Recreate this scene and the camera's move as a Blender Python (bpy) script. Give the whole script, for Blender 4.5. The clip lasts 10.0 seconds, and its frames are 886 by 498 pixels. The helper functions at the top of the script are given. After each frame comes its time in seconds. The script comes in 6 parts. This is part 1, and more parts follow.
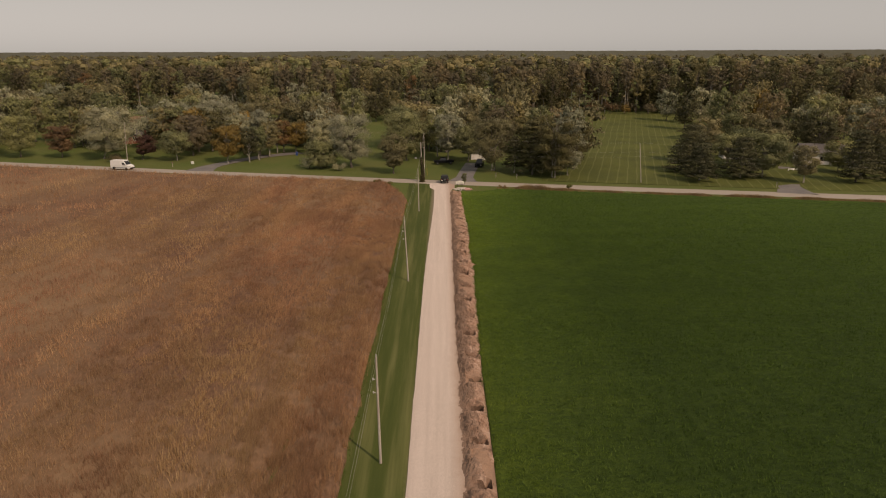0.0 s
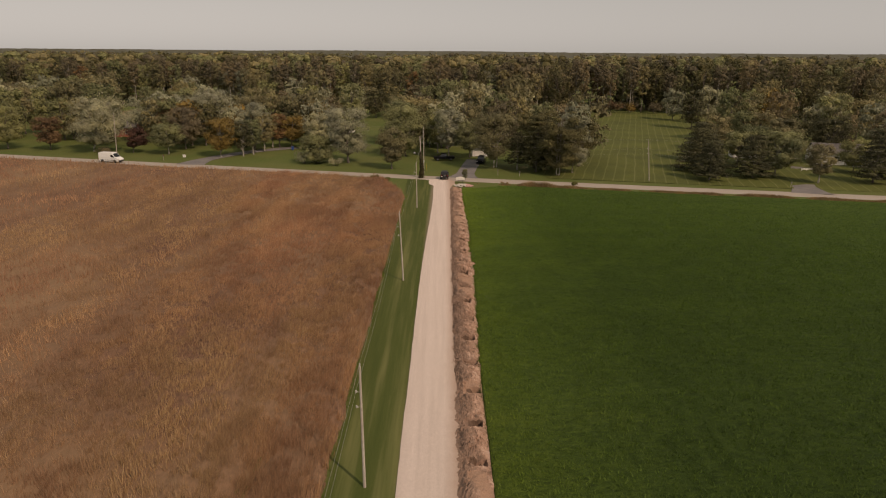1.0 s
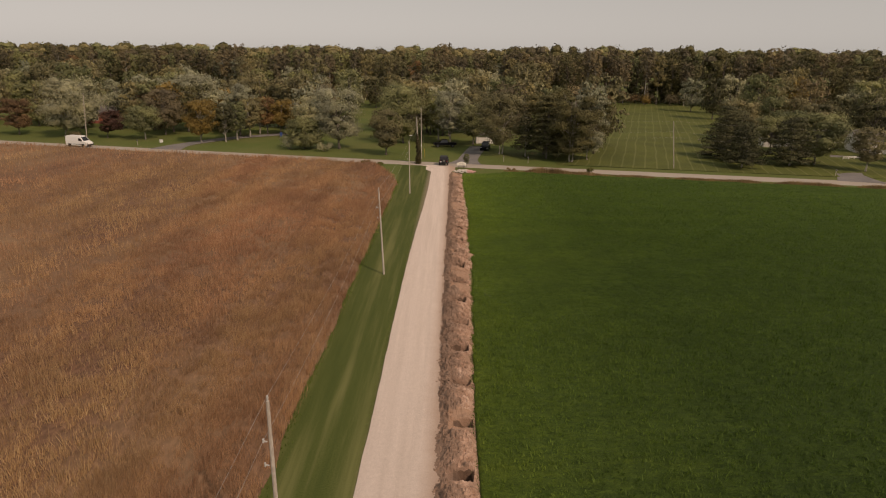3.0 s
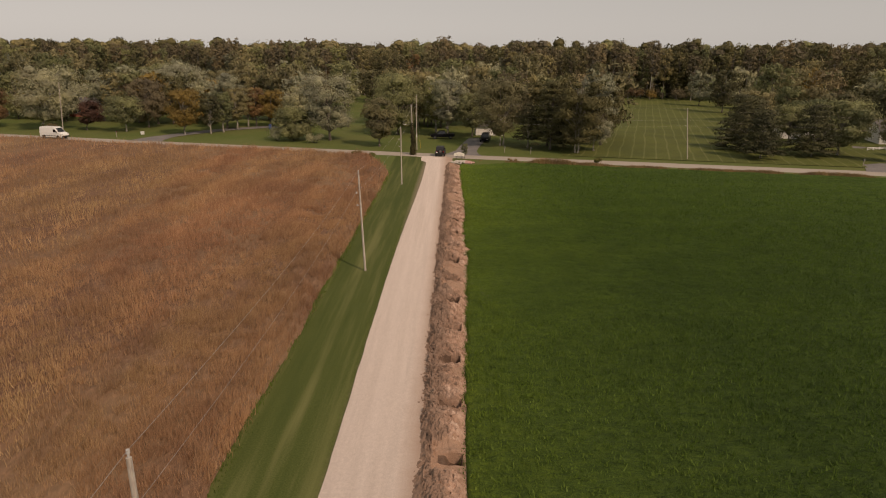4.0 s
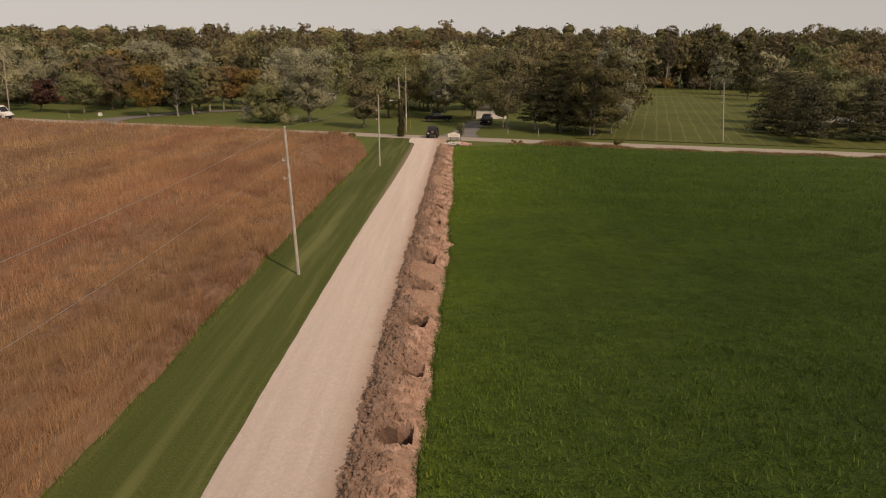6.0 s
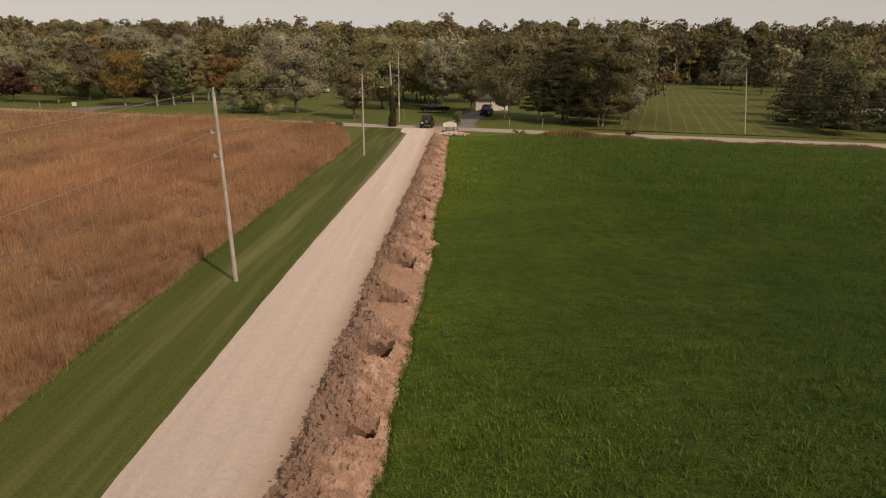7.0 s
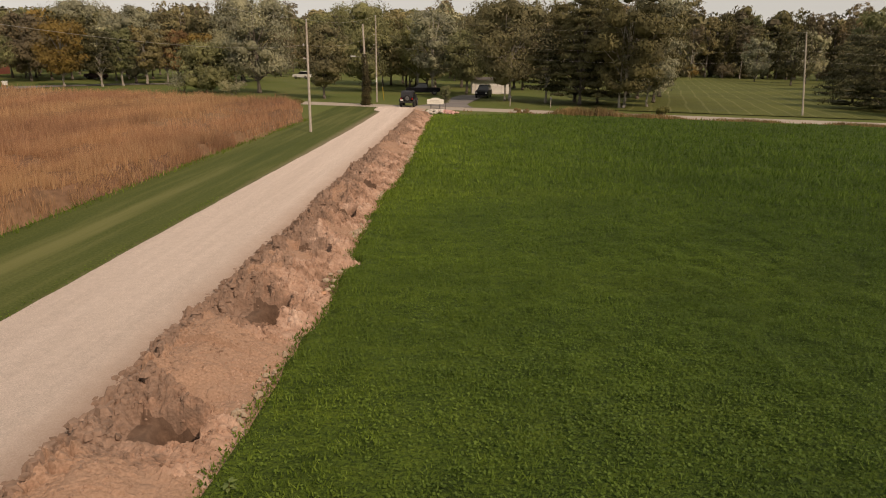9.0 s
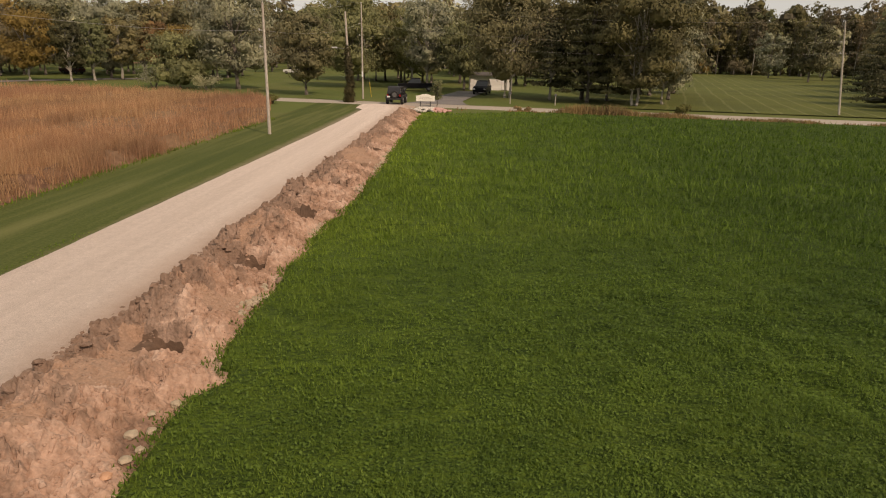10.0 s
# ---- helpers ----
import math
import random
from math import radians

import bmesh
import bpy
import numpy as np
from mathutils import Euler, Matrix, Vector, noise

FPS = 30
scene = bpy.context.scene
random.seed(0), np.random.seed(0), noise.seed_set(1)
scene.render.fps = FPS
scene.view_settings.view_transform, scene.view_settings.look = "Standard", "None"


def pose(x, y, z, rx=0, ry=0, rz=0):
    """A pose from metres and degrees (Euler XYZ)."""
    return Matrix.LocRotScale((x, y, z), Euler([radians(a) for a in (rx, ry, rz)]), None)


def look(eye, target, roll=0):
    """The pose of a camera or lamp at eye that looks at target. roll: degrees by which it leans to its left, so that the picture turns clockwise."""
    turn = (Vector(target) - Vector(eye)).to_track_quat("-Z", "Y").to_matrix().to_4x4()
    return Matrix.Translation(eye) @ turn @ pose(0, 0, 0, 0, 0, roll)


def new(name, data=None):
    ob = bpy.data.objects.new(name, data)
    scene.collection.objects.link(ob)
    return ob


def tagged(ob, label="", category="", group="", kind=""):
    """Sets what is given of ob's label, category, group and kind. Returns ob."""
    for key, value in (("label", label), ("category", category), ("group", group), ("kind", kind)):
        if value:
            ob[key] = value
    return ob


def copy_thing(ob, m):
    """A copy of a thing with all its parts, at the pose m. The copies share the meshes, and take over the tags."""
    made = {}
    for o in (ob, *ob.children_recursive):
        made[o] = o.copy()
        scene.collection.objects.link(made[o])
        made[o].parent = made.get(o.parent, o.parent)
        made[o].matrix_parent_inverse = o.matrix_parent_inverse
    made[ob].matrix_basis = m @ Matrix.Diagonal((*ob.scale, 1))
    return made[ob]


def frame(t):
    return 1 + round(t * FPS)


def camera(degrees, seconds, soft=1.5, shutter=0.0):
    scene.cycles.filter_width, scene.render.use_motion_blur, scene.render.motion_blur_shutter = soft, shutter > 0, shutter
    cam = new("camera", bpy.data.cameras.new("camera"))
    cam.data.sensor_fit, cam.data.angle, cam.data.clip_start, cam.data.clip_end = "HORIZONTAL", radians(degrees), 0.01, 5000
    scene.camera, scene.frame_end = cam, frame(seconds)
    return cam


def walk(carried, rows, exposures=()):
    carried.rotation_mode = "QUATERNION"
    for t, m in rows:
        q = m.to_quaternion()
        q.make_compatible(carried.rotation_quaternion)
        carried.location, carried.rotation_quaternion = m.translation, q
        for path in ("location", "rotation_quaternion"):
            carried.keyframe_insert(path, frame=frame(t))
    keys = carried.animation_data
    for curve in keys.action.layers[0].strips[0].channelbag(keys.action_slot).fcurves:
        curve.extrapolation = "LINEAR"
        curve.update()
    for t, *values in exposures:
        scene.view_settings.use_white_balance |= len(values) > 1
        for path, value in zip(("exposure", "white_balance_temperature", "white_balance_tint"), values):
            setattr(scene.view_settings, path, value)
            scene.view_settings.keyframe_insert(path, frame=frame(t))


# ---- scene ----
cam = camera(69.6, 10.0, soft=1.1)
PATH = [
    (0, (0.244, -0.881, 29.821), (0.241, 1.029, 29.228), -0.2),
    (0.5, (0.33, 1.798, 28.596), (0.326, 3.711, 28.015), 0.3),
    (1, (0.586, 4.689, 27.66), (0.581, 6.6, 27.069), 0.4),
    (1.5, (0.992, 7.962, 26.292), (0.978, 9.874, 25.706), 0.6),
    (2, (1.422, 11.49, 24.886), (1.401, 13.402, 24.3), 0.5),
    (2.5, (1.897, 15.116, 23.342), (1.872, 17.028, 22.755), 0.6),
    (4, (3.173, 27.257, 18.318), (3.14, 29.17, 17.736), 0.5),
    (4.5, (3.763, 31.399, 16.946), (3.724, 33.312, 16.363), 0.6),
    (5, (4.233, 35.51, 15.642), (4.189, 37.423, 15.059), 0.6),
    (5.5, (4.72, 39.768, 14.313), (4.671, 41.68, 13.728), 0.6),
    (7, (6.132, 52.291, 10.433), (6.071, 54.203, 9.85), 0.8),
    (7.5, (6.489, 56.641, 9.241), (6.425, 58.552, 8.656), 0.9),
    (8, (6.945, 61.094, 8.046), (6.878, 63.006, 7.465), 0.8),
    (8.5, (7.427, 65.337, 6.996), (7.357, 67.25, 6.415), 0.9),
    (9, (7.912, 69.684, 5.901), (7.84, 71.597, 5.323), 1.1),
    (9.5, (8.447, 73.833, 5.635), (8.372, 75.741, 5.043), 1.3),
    (10, (8.89, 77.971, 5.366), (8.807, 79.881, 4.779), 1.2),
]
walk(cam, [(t, look(eye, target, roll)) for t, eye, target, roll in PATH], exposures=((0.0, -0.26, 7700, 25), (5.0, -0.16, 7700, 25), (8.0, -0.02, 7700, 23.5), (10.0, 0.16, 7700, 22)))

# ---- world, sun ----
SUN_AZ, SUN_EL = radians(138.6), radians(43)
world = bpy.data.worlds.new("sky")
scene.world = world
world.use_nodes = True
wn = world.node_tree
sky = wn.nodes.new("ShaderNodeTexSky")
sky.sky_type, sky.sun_disc = "NISHITA", False
sky.sun_elevation, sky.sun_rotation = SUN_EL, SUN_AZ
sky.air_density, sky.dust_density, sky.ozone_density = 1.6, 0.6, 1.0
wn.nodes["Background"].inputs["Strength"].default_value = 0.08
veil = wn.nodes.new("ShaderNodeHueSaturation")
veil.inputs["Saturation"].default_value = 0.12
wn.links.new(sky.outputs[0], veil.inputs["Color"])
cool = wn.nodes.new("ShaderNodeMix")
cool.data_type, cool.blend_type = "RGBA", "MULTIPLY"
cool.inputs[0].default_value = 1.0
cool.inputs[7].default_value = (0.915, 0.985, 1.015, 1)
wn.links.new(veil.outputs[0], cool.inputs[6])
thin_cloud = wn.nodes.new("ShaderNodeMix")
thin_cloud.data_type = "RGBA"
thin_cloud.inputs[0].default_value = 0.6
thin_cloud.inputs[7].default_value = (6.4, 7.3, 7.2, 1)
wn.links.new(cool.outputs[2], thin_cloud.inputs[6])
wn.links.new(thin_cloud.outputs[2], wn.nodes["Background"].inputs[0])
sun_data = bpy.data.lights.new("sun", "SUN")
sun_data.energy, sun_data.angle, sun_data.color = 2.75, radians(1.2), (1.0, 0.86, 0.70)
sun = new("sun", sun_data)
to_sun = Vector((math.sin(SUN_AZ) * math.cos(SUN_EL), math.cos(SUN_AZ) * math.cos(SUN_EL), math.sin(SUN_EL)))
sun.matrix_world = look(to_sun * 300, (0, 0, 0))

# ---- materials ----


def nodes_of(name):
    m = bpy.data.materials.new(name)
    m.use_nodes = True
    t = m.node_tree
    return m, t, t.nodes["Principled BSDF"]


def noise_node(t, vec, scale, detail=5, rough=0.6):
    n = t.nodes.new("ShaderNodeTexNoise")
    n.inputs["Scale"].default_value, n.inputs["Detail"].default_value = scale, detail
    n.inputs["Roughness"].default_value = rough
    t.links.new(vec, n.inputs["Vector"])
    return n.outputs["Fac"]


def ramp(t, fac, stops):
    r = t.nodes.new("ShaderNodeValToRGB")
    e = r.color_ramp.elements
    while len(e) < len(stops):
        e.new(0.5)
    for el, (p, c) in zip(e, stops):
        el.position, el.color = p, (*c, 1)
    t.links.new(fac, r.inputs[0])
    return r.outputs["Color"]


def mixed(t, fac, a, b, mode="MIX"):
    m = t.nodes.new("ShaderNodeMix")
    m.data_type, m.blend_type = "RGBA", mode
    for val, sock in ((fac, m.inputs[0]), (a, m.inputs[6]), (b, m.inputs[7])):
        if isinstance(val, float):
            sock.default_value = val
        elif isinstance(val, tuple):
            sock.default_value = (*val, 1)
        else:
            t.links.new(val, sock)
    return m.outputs[2]


def coords(t, scale=(1, 1, 1), turn=0.0):
    tc = t.nodes.new("ShaderNodeTexCoord")
    mp = t.nodes.new("ShaderNodeMapping")
    mp.inputs["Scale"].default_value = scale
    mp.inputs["Rotation"].default_value = (0, 0, turn)
    t.links.new(tc.outputs["Object"], mp.inputs["Vector"])
    return mp.outputs[0]


def bumped(t, bsdf, height, strength, dist):
    b = t.nodes.new("ShaderNodeBump")
    b.inputs["Strength"].default_value, b.inputs["Distance"].default_value = strength, dist
    t.links.new(height, b.inputs["Height"])
    t.links.new(b.outputs[0], bsdf.inputs["Normal"])


def surface(name, dark, light, grain=30.0, patch=0.4, tint=None, rough=0.95, relief=0.02, stretch=(1, 1, 1), turn=0.0, amount=0.5):
    """Two scales of mottling with a little relief."""
    m, t, p = nodes_of(name)
    v = coords(t, stretch, turn)
    fine = noise_node(t, v, grain)
    col = ramp(t, fine, [(0.3, dark), (0.7, light)])
    if tint:
        big = noise_node(t, v, patch, 4)
        f = ramp(t, big, [(0.40, (0, 0, 0)), (0.62, (amount, amount, amount))])
        col = mixed(t, f, col, tint)
    t.links.new(col, p.inputs["Base Color"])
    p.inputs["Roughness"].default_value = rough
    p.inputs["Specular IOR Level"].default_value = 0.2
    bumped(t, p, fine, 0.6, relief)
    return m


def plain(name, colour, rough=0.5, metal=0.0, grain=40.0):
    """Painted or moulded surface with slight unevenness."""
    m, t, p = nodes_of(name)
    v = coords(t)
    n = noise_node(t, v, grain)
    d = tuple(c * 0.86 for c in colour)
    t.links.new(ramp(t, n, [(0.3, d), (0.7, colour)]), p.inputs["Base Color"])
    p.inputs["Roughness"].default_value, p.inputs["Metallic"].default_value = rough, metal
    return m


def foliage(name, dark, mid, light, through_light=0.22, rough=0.7, patch=0.25, low=(0.72, 0.72, 0.72), high=(1.18, 1.15, 1.0), calm=0.74, rows=False, crop=False):
    """Leaves: each leaf differs a little, each plant differs too."""
    m, t, p = nodes_of(name)
    geo = t.nodes.new("ShaderNodeNewGeometry")
    inf = t.nodes.new("ShaderNodeObjectInfo")
    dark, light = (tuple(e * (1 - calm) + m_ * calm for e, m_ in zip(end, mid)) for end in (dark, light))
    col = ramp(t, geo.outputs["Random Per Island"], [(0.0, dark), (0.5, mid), (1.0, light)])
    where = geo.outputs["Position"]
    if rows:
        mp = t.nodes.new("ShaderNodeMapping")
        mp.inputs["Scale"].default_value = (1, 0.3, 1)
        t.links.new(where, mp.inputs["Vector"])
        where = mp.outputs[0]
        hue = ramp(t, noise_node(t, where, 0.05, 4), [(0.40, (1.05, 0.95, 0.93)), (0.60, (1.0, 1.05, 0.95))])
        col = mixed(t, 1.0, col, hue, "MULTIPLY")
    big = noise_node(t, where, patch, 5 if rows else 3)
    val = ramp(t, big, [(0.38, low), (0.62, high)])
    col = mixed(t, 1.0, col, val, "MULTIPLY")
    each = ramp(t, inf.outputs["Random"], [(0.0, (0.70, 0.73, 0.72)), (0.5, (0.98, 0.98, 0.98)), (1.0, (1.22, 1.16, 1.02))])
    col = mixed(t, 1.0, col, each, "MULTIPLY")
    if crop:
        col = mixed(t, 1.0, col, crop_tone(t), "MULTIPLY")
    t.links.new(col, p.inputs["Base Color"])
    p.inputs["Roughness"].default_value = rough
    p.inputs["Specular IOR Level"].default_value = 0.25
    if through_light:
        tr = t.nodes.new("ShaderNodeBsdfTranslucent")
        t.links.new(col, tr.inputs["Color"])
        mx = t.nodes.new("ShaderNodeMixShader")
        mx.inputs[0].default_value = through_light
        t.links.new(p.outputs[0], mx.inputs[1])
        t.links.new(tr.outputs[0], mx.inputs[2])
        t.links.new(mx.outputs[0], t.nodes["Material Output"].inputs["Surface"])
    return m


def crop_tone(t):
    """How the crop's colour differs over the field: pale drill streaks, yellower grass by the lane, darker clover
    farther in. Lens falloff is put into it too, darkening the near end and the right.
    """
    geo = t.nodes.new("ShaderNodeNewGeometry")
    mp = t.nodes.new("ShaderNodeMapping")
    mp.inputs["Scale"].default_value = (0.035, 0.16, 0)
    t.links.new(geo.outputs["Position"], mp.inputs["Vector"])
    col = ramp(t, noise_node(t, mp.outputs[0], 1.0, 5, 0.6), [(0.36, (0.90, 0.91, 0.93)), (0.56, (1.0, 1.0, 1.0)), (0.68, (1.16, 1.10, 1.12))])
    sep = t.nodes.new("ShaderNodeSeparateXYZ")
    t.links.new(geo.outputs["Position"], sep.inputs[0])
    wob = t.nodes.new("ShaderNodeMath")
    wob.operation, wob.inputs[1].default_value = "MULTIPLY_ADD", 12.0
    t.links.new(noise_node(t, geo.outputs["Position"], 0.09, 4), wob.inputs[0])
    t.links.new(sep.outputs[0], wob.inputs[2])
    rng = t.nodes.new("ShaderNodeMapRange")
    for k, val in zip(("From Min", "From Max", "To Min", "To Max"), (9.0, 26.0, 0.0, 1.0)):
        rng.inputs[k].default_value = val
    t.links.new(wob.outputs[0], rng.inputs["Value"])
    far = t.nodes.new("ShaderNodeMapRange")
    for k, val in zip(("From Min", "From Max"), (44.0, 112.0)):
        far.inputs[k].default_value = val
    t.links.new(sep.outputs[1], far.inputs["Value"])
    # Near end darkened, far end lightened: lens falloff worked into the crop colour.
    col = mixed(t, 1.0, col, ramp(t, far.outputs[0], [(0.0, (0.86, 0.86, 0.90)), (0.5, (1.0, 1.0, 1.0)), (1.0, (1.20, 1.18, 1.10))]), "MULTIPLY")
    # The dark end is clover, deepened further for falloff at the view's right edge.
    return mixed(t, 1.0, col, ramp(t, rng.outputs[0], [(0.0, (1.36, 1.27, 1.12)), (0.35, (0.98, 0.99, 1.0)), (1.0, (0.66, 0.72, 0.74))]), "MULTIPLY")


def crop_canopy(name, dark, light):
    """Leaf canopy seen from above: fine leaves over hand-sized tussocks."""
    m, t, p = nodes_of(name)
    v, wide = coords(t), coords(t, (0.6, 1.3, 1))
    fine, lump = noise_node(t, v, 15, 5), noise_node(t, wide, 2.6, 4, 0.65)
    col = mixed(t, 1.0, ramp(t, fine, [(0.3, dark), (0.7, light)]), crop_tone(t), "MULTIPLY")
    # Random tuft tones; the dark ones also put tussock shadow into the colour.
    tuft = noise_node(t, wide, 1.7, 5, 0.7)
    col = mixed(t, 1.0, col, ramp(t, tuft, [(0.36, (0.74, 0.77, 0.80)), (0.50, (1.0, 1.0, 1.0)), (0.64, (1.30, 1.22, 1.1))]), "MULTIPLY")
    t.links.new(col, p.inputs["Base Color"])
    p.inputs["Roughness"].default_value = 0.9
    p.inputs["Specular IOR Level"].default_value = 0.15
    both = t.nodes.new("ShaderNodeMath")
    both.operation, both.inputs[1].default_value = "MULTIPLY_ADD", 0.4
    t.links.new(fine, both.inputs[0])
    t.links.new(lump, both.inputs[2])
    bumped(t, p, both.outputs[0], 0.95, 0.55)
    return m


def mown_verge_surface():
    """Mown grass with broad light and dark passes along the lane, dusty next to the gravel."""
    m, t, p = nodes_of("mown_verge")
    v, along = coords(t), coords(t, (1, 0.045, 1))
    fine, band = noise_node(t, v, 12, 5), noise_node(t, along, 0.85, 4, 0.55)
    col = ramp(t, fine, [(0.3, (0.046, 0.062, 0.014)), (0.7, (0.090, 0.108, 0.029))])
    col = mixed(t, ramp(t, band, [(0.48, (0, 0, 0)), (0.66, (0.85, 0.85, 0.85))]), col, (0.145, 0.147, 0.054))
    col = mixed(t, ramp(t, band, [(0.34, (0.55, 0.55, 0.55)), (0.46, (0, 0, 0))]), col, (0.040, 0.060, 0.013))
    sep = t.nodes.new("ShaderNodeSeparateXYZ")
    t.links.new(v, sep.inputs[0])
    wob = t.nodes.new("ShaderNodeMath")
    wob.operation, wob.inputs[1].default_value = "MULTIPLY_ADD", 0.7
    t.links.new(noise_node(t, v, 1.4, 5, 0.7), wob.inputs[0])
    t.links.new(sep.outputs[0], wob.inputs[2])
    rng = t.nodes.new("ShaderNodeMapRange")
    for k, val in zip(("From Min", "From Max"), (-2.35, -1.65)):
        rng.inputs[k].default_value = val
    t.links.new(wob.outputs[0], rng.inputs["Value"])
    col = mixed(t, ramp(t, rng.outputs[0], [(0.0, (0, 0, 0)), (1.0, (0.8, 0.8, 0.8))]), col, (0.25, 0.20, 0.14))
    t.links.new(col, p.inputs["Base Color"])
    p.inputs["Roughness"].default_value = 0.95
    p.inputs["Specular IOR Level"].default_value = 0.15
    bumped(t, p, fine, 0.6, 0.03)
    return m


def striped(name, dark, light, alt, spacing, turn, strength=0.5, grain=12.0, thin=0.35, wander=2.4):
    """Mown or cut grass with lines in one direction."""
    m, t, p = nodes_of(name)
    v = coords(t)
    vt = coords(t, (1, 1, 1), turn)
    fine = noise_node(t, v, grain)
    col = ramp(t, fine, [(0.3, dark), (0.7, light)])
    w = t.nodes.new("ShaderNodeTexWave")
    w.wave_type, w.bands_direction = "BANDS", "X"
    w.inputs["Scale"].default_value = 0.314 / spacing
    w.inputs["Distortion"].default_value, w.inputs["Detail"].default_value = wander, 3
    w.inputs["Detail Scale"].default_value = 0.6
    t.links.new(vt, w.inputs["Vector"])
    f = ramp(t, w.outputs["Fac"], [(thin, (0, 0, 0)), (min(0.98, thin + 0.12), (strength, strength, strength))])
    big = noise_node(t, v, 0.09, 4)
    col = mixed(t, f, col, alt)
    col = mixed(t, 1.0, col, ramp(t, big, [(0.35, (0.8, 0.82, 0.8)), (0.65, (1.12, 1.1, 1.0))]), "MULTIPLY")
    t.links.new(col, p.inputs["Base Color"])
    p.inputs["Roughness"].default_value = 0.9
    p.inputs["Specular IOR Level"].default_value = 0.15
    bumped(t, p, fine, 0.6, 0.03)
    return m


M_LAWN = surface("lawn", (0.060, 0.083, 0.018), (0.114, 0.144, 0.036), 14, 0.07, (0.135, 0.135, 0.045), relief=0.03)
M_STRIP = mown_verge_surface()
M_HAY = striped("cut_hay", (0.070, 0.083, 0.021), (0.112, 0.124, 0.036), (0.30, 0.29, 0.15), 2.3, radians(16), 0.20, 6.0, 0.93, 1.6)


def gravel_road_surface():
    """Crushed limestone: stones, coarser patches, and streaks along the wheel tracks."""
    m, t, p = nodes_of("gravel")
    v, along = coords(t), coords(t, (1, 0.03, 1))
    vor = t.nodes.new("ShaderNodeTexVoronoi")
    vor.inputs["Scale"].default_value = 30.0
    t.links.new(v, vor.inputs["Vector"])
    fine, mid, streak = noise_node(t, v, 45, 6, 0.75), noise_node(t, v, 5, 5, 0.7), noise_node(t, along, 1.5, 4)
    col = ramp(t, fine, [(0.32, (0.46, 0.378, 0.330)), (0.66, (0.83, 0.705, 0.625))])
    col = mixed(t, 0.3, col, ramp(t, vor.outputs["Distance"], [(0.0, (0.74, 0.655, 0.585)), (0.6, (0.44, 0.375, 0.325))]))
    col = mixed(t, 1.0, col, ramp(t, mid, [(0.35, (0.95, 0.945, 0.94)), (0.65, (1.06, 1.06, 1.06))]), "MULTIPLY")
    col = mixed(t, 1.0, col, ramp(t, streak, [(0.36, (0.94, 0.93, 0.92)), (0.62, (1.05, 1.05, 1.05))]), "MULTIPLY")
    sep = t.nodes.new("ShaderNodeSeparateXYZ")
    t.links.new(v, sep.inputs[0])
    wob = t.nodes.new("ShaderNodeMath")
    wob.operation, wob.inputs[1].default_value = "MULTIPLY_ADD", 0.9
    t.links.new(noise_node(t, v, 0.8, 6, 0.7), wob.inputs[0])
    t.links.new(sep.outputs[0], wob.inputs[2])
    rng = t.nodes.new("ShaderNodeMapRange")
    for k, val in zip(("From Min", "From Max"), (1.05, 2.2)):
        rng.inputs[k].default_value = val
    t.links.new(wob.outputs[0], rng.inputs["Value"])
    col = mixed(t, ramp(t, rng.outputs[0], [(0.0, (0, 0, 0)), (1.0, (0.9, 0.9, 0.9))]), col, (0.42, 0.295, 0.225))
    t.links.new(col, p.inputs["Base Color"])
    p.inputs["Roughness"].default_value = 0.95
    p.inputs["Specular IOR Level"].default_value = 0.15
    bumped(t, p, fine, 0.9, 0.05)
    return m


M_GRAVEL = gravel_road_surface()
M_TARMAC = surface("worn_tarmac", (0.30, 0.262, 0.222), (0.41, 0.362, 0.312), 20, 0.3, (0.34, 0.285, 0.235), relief=0.01)
M_DRIVE = surface("driveway_tarmac", (0.13, 0.12, 0.12), (0.20, 0.19, 0.185), 20, 0.3, (0.24, 0.22, 0.20), relief=0.01)
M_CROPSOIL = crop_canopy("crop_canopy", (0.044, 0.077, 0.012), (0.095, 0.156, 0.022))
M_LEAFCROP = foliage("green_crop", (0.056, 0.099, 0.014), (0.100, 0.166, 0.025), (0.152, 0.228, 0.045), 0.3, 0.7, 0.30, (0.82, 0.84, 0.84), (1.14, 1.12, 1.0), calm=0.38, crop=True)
M_BROWNSOIL = surface("dry_crop_mass", (0.078, 0.042, 0.026), (0.225, 0.125, 0.077), 4, 0.045, (0.285, 0.186, 0.104), relief=0.2, amount=0.65, stretch=(1, 0.5, 1))
M_STALK = foliage("dry_stalks", (0.19, 0.114, 0.077), (0.335, 0.213, 0.143), (0.47, 0.338, 0.238), 0.2, 0.85, 0.22, (0.76, 0.72, 0.71), (1.22, 1.20, 1.08), 0.3, True)
M_BARK = surface("bark", (0.10, 0.085, 0.07), (0.22, 0.195, 0.165), 8, 1.0, (0.06, 0.05, 0.04), stretch=(1, 1, 0.25))
M_POLE = surface("weathered_pole", (0.24, 0.215, 0.185), (0.56, 0.52, 0.455), 7, 0.9, (0.33, 0.27, 0.22), stretch=(3, 3, 0.5), relief=0.01, amount=0.6)

# ---- meshes ----


def link_mesh(name, me, material, parent=None, label=""):
    if material:
        me.materials.append(material)
    ob = new(name, me)
    if parent:
        ob.parent = parent
    if label:
        ob["label"] = label
    return ob


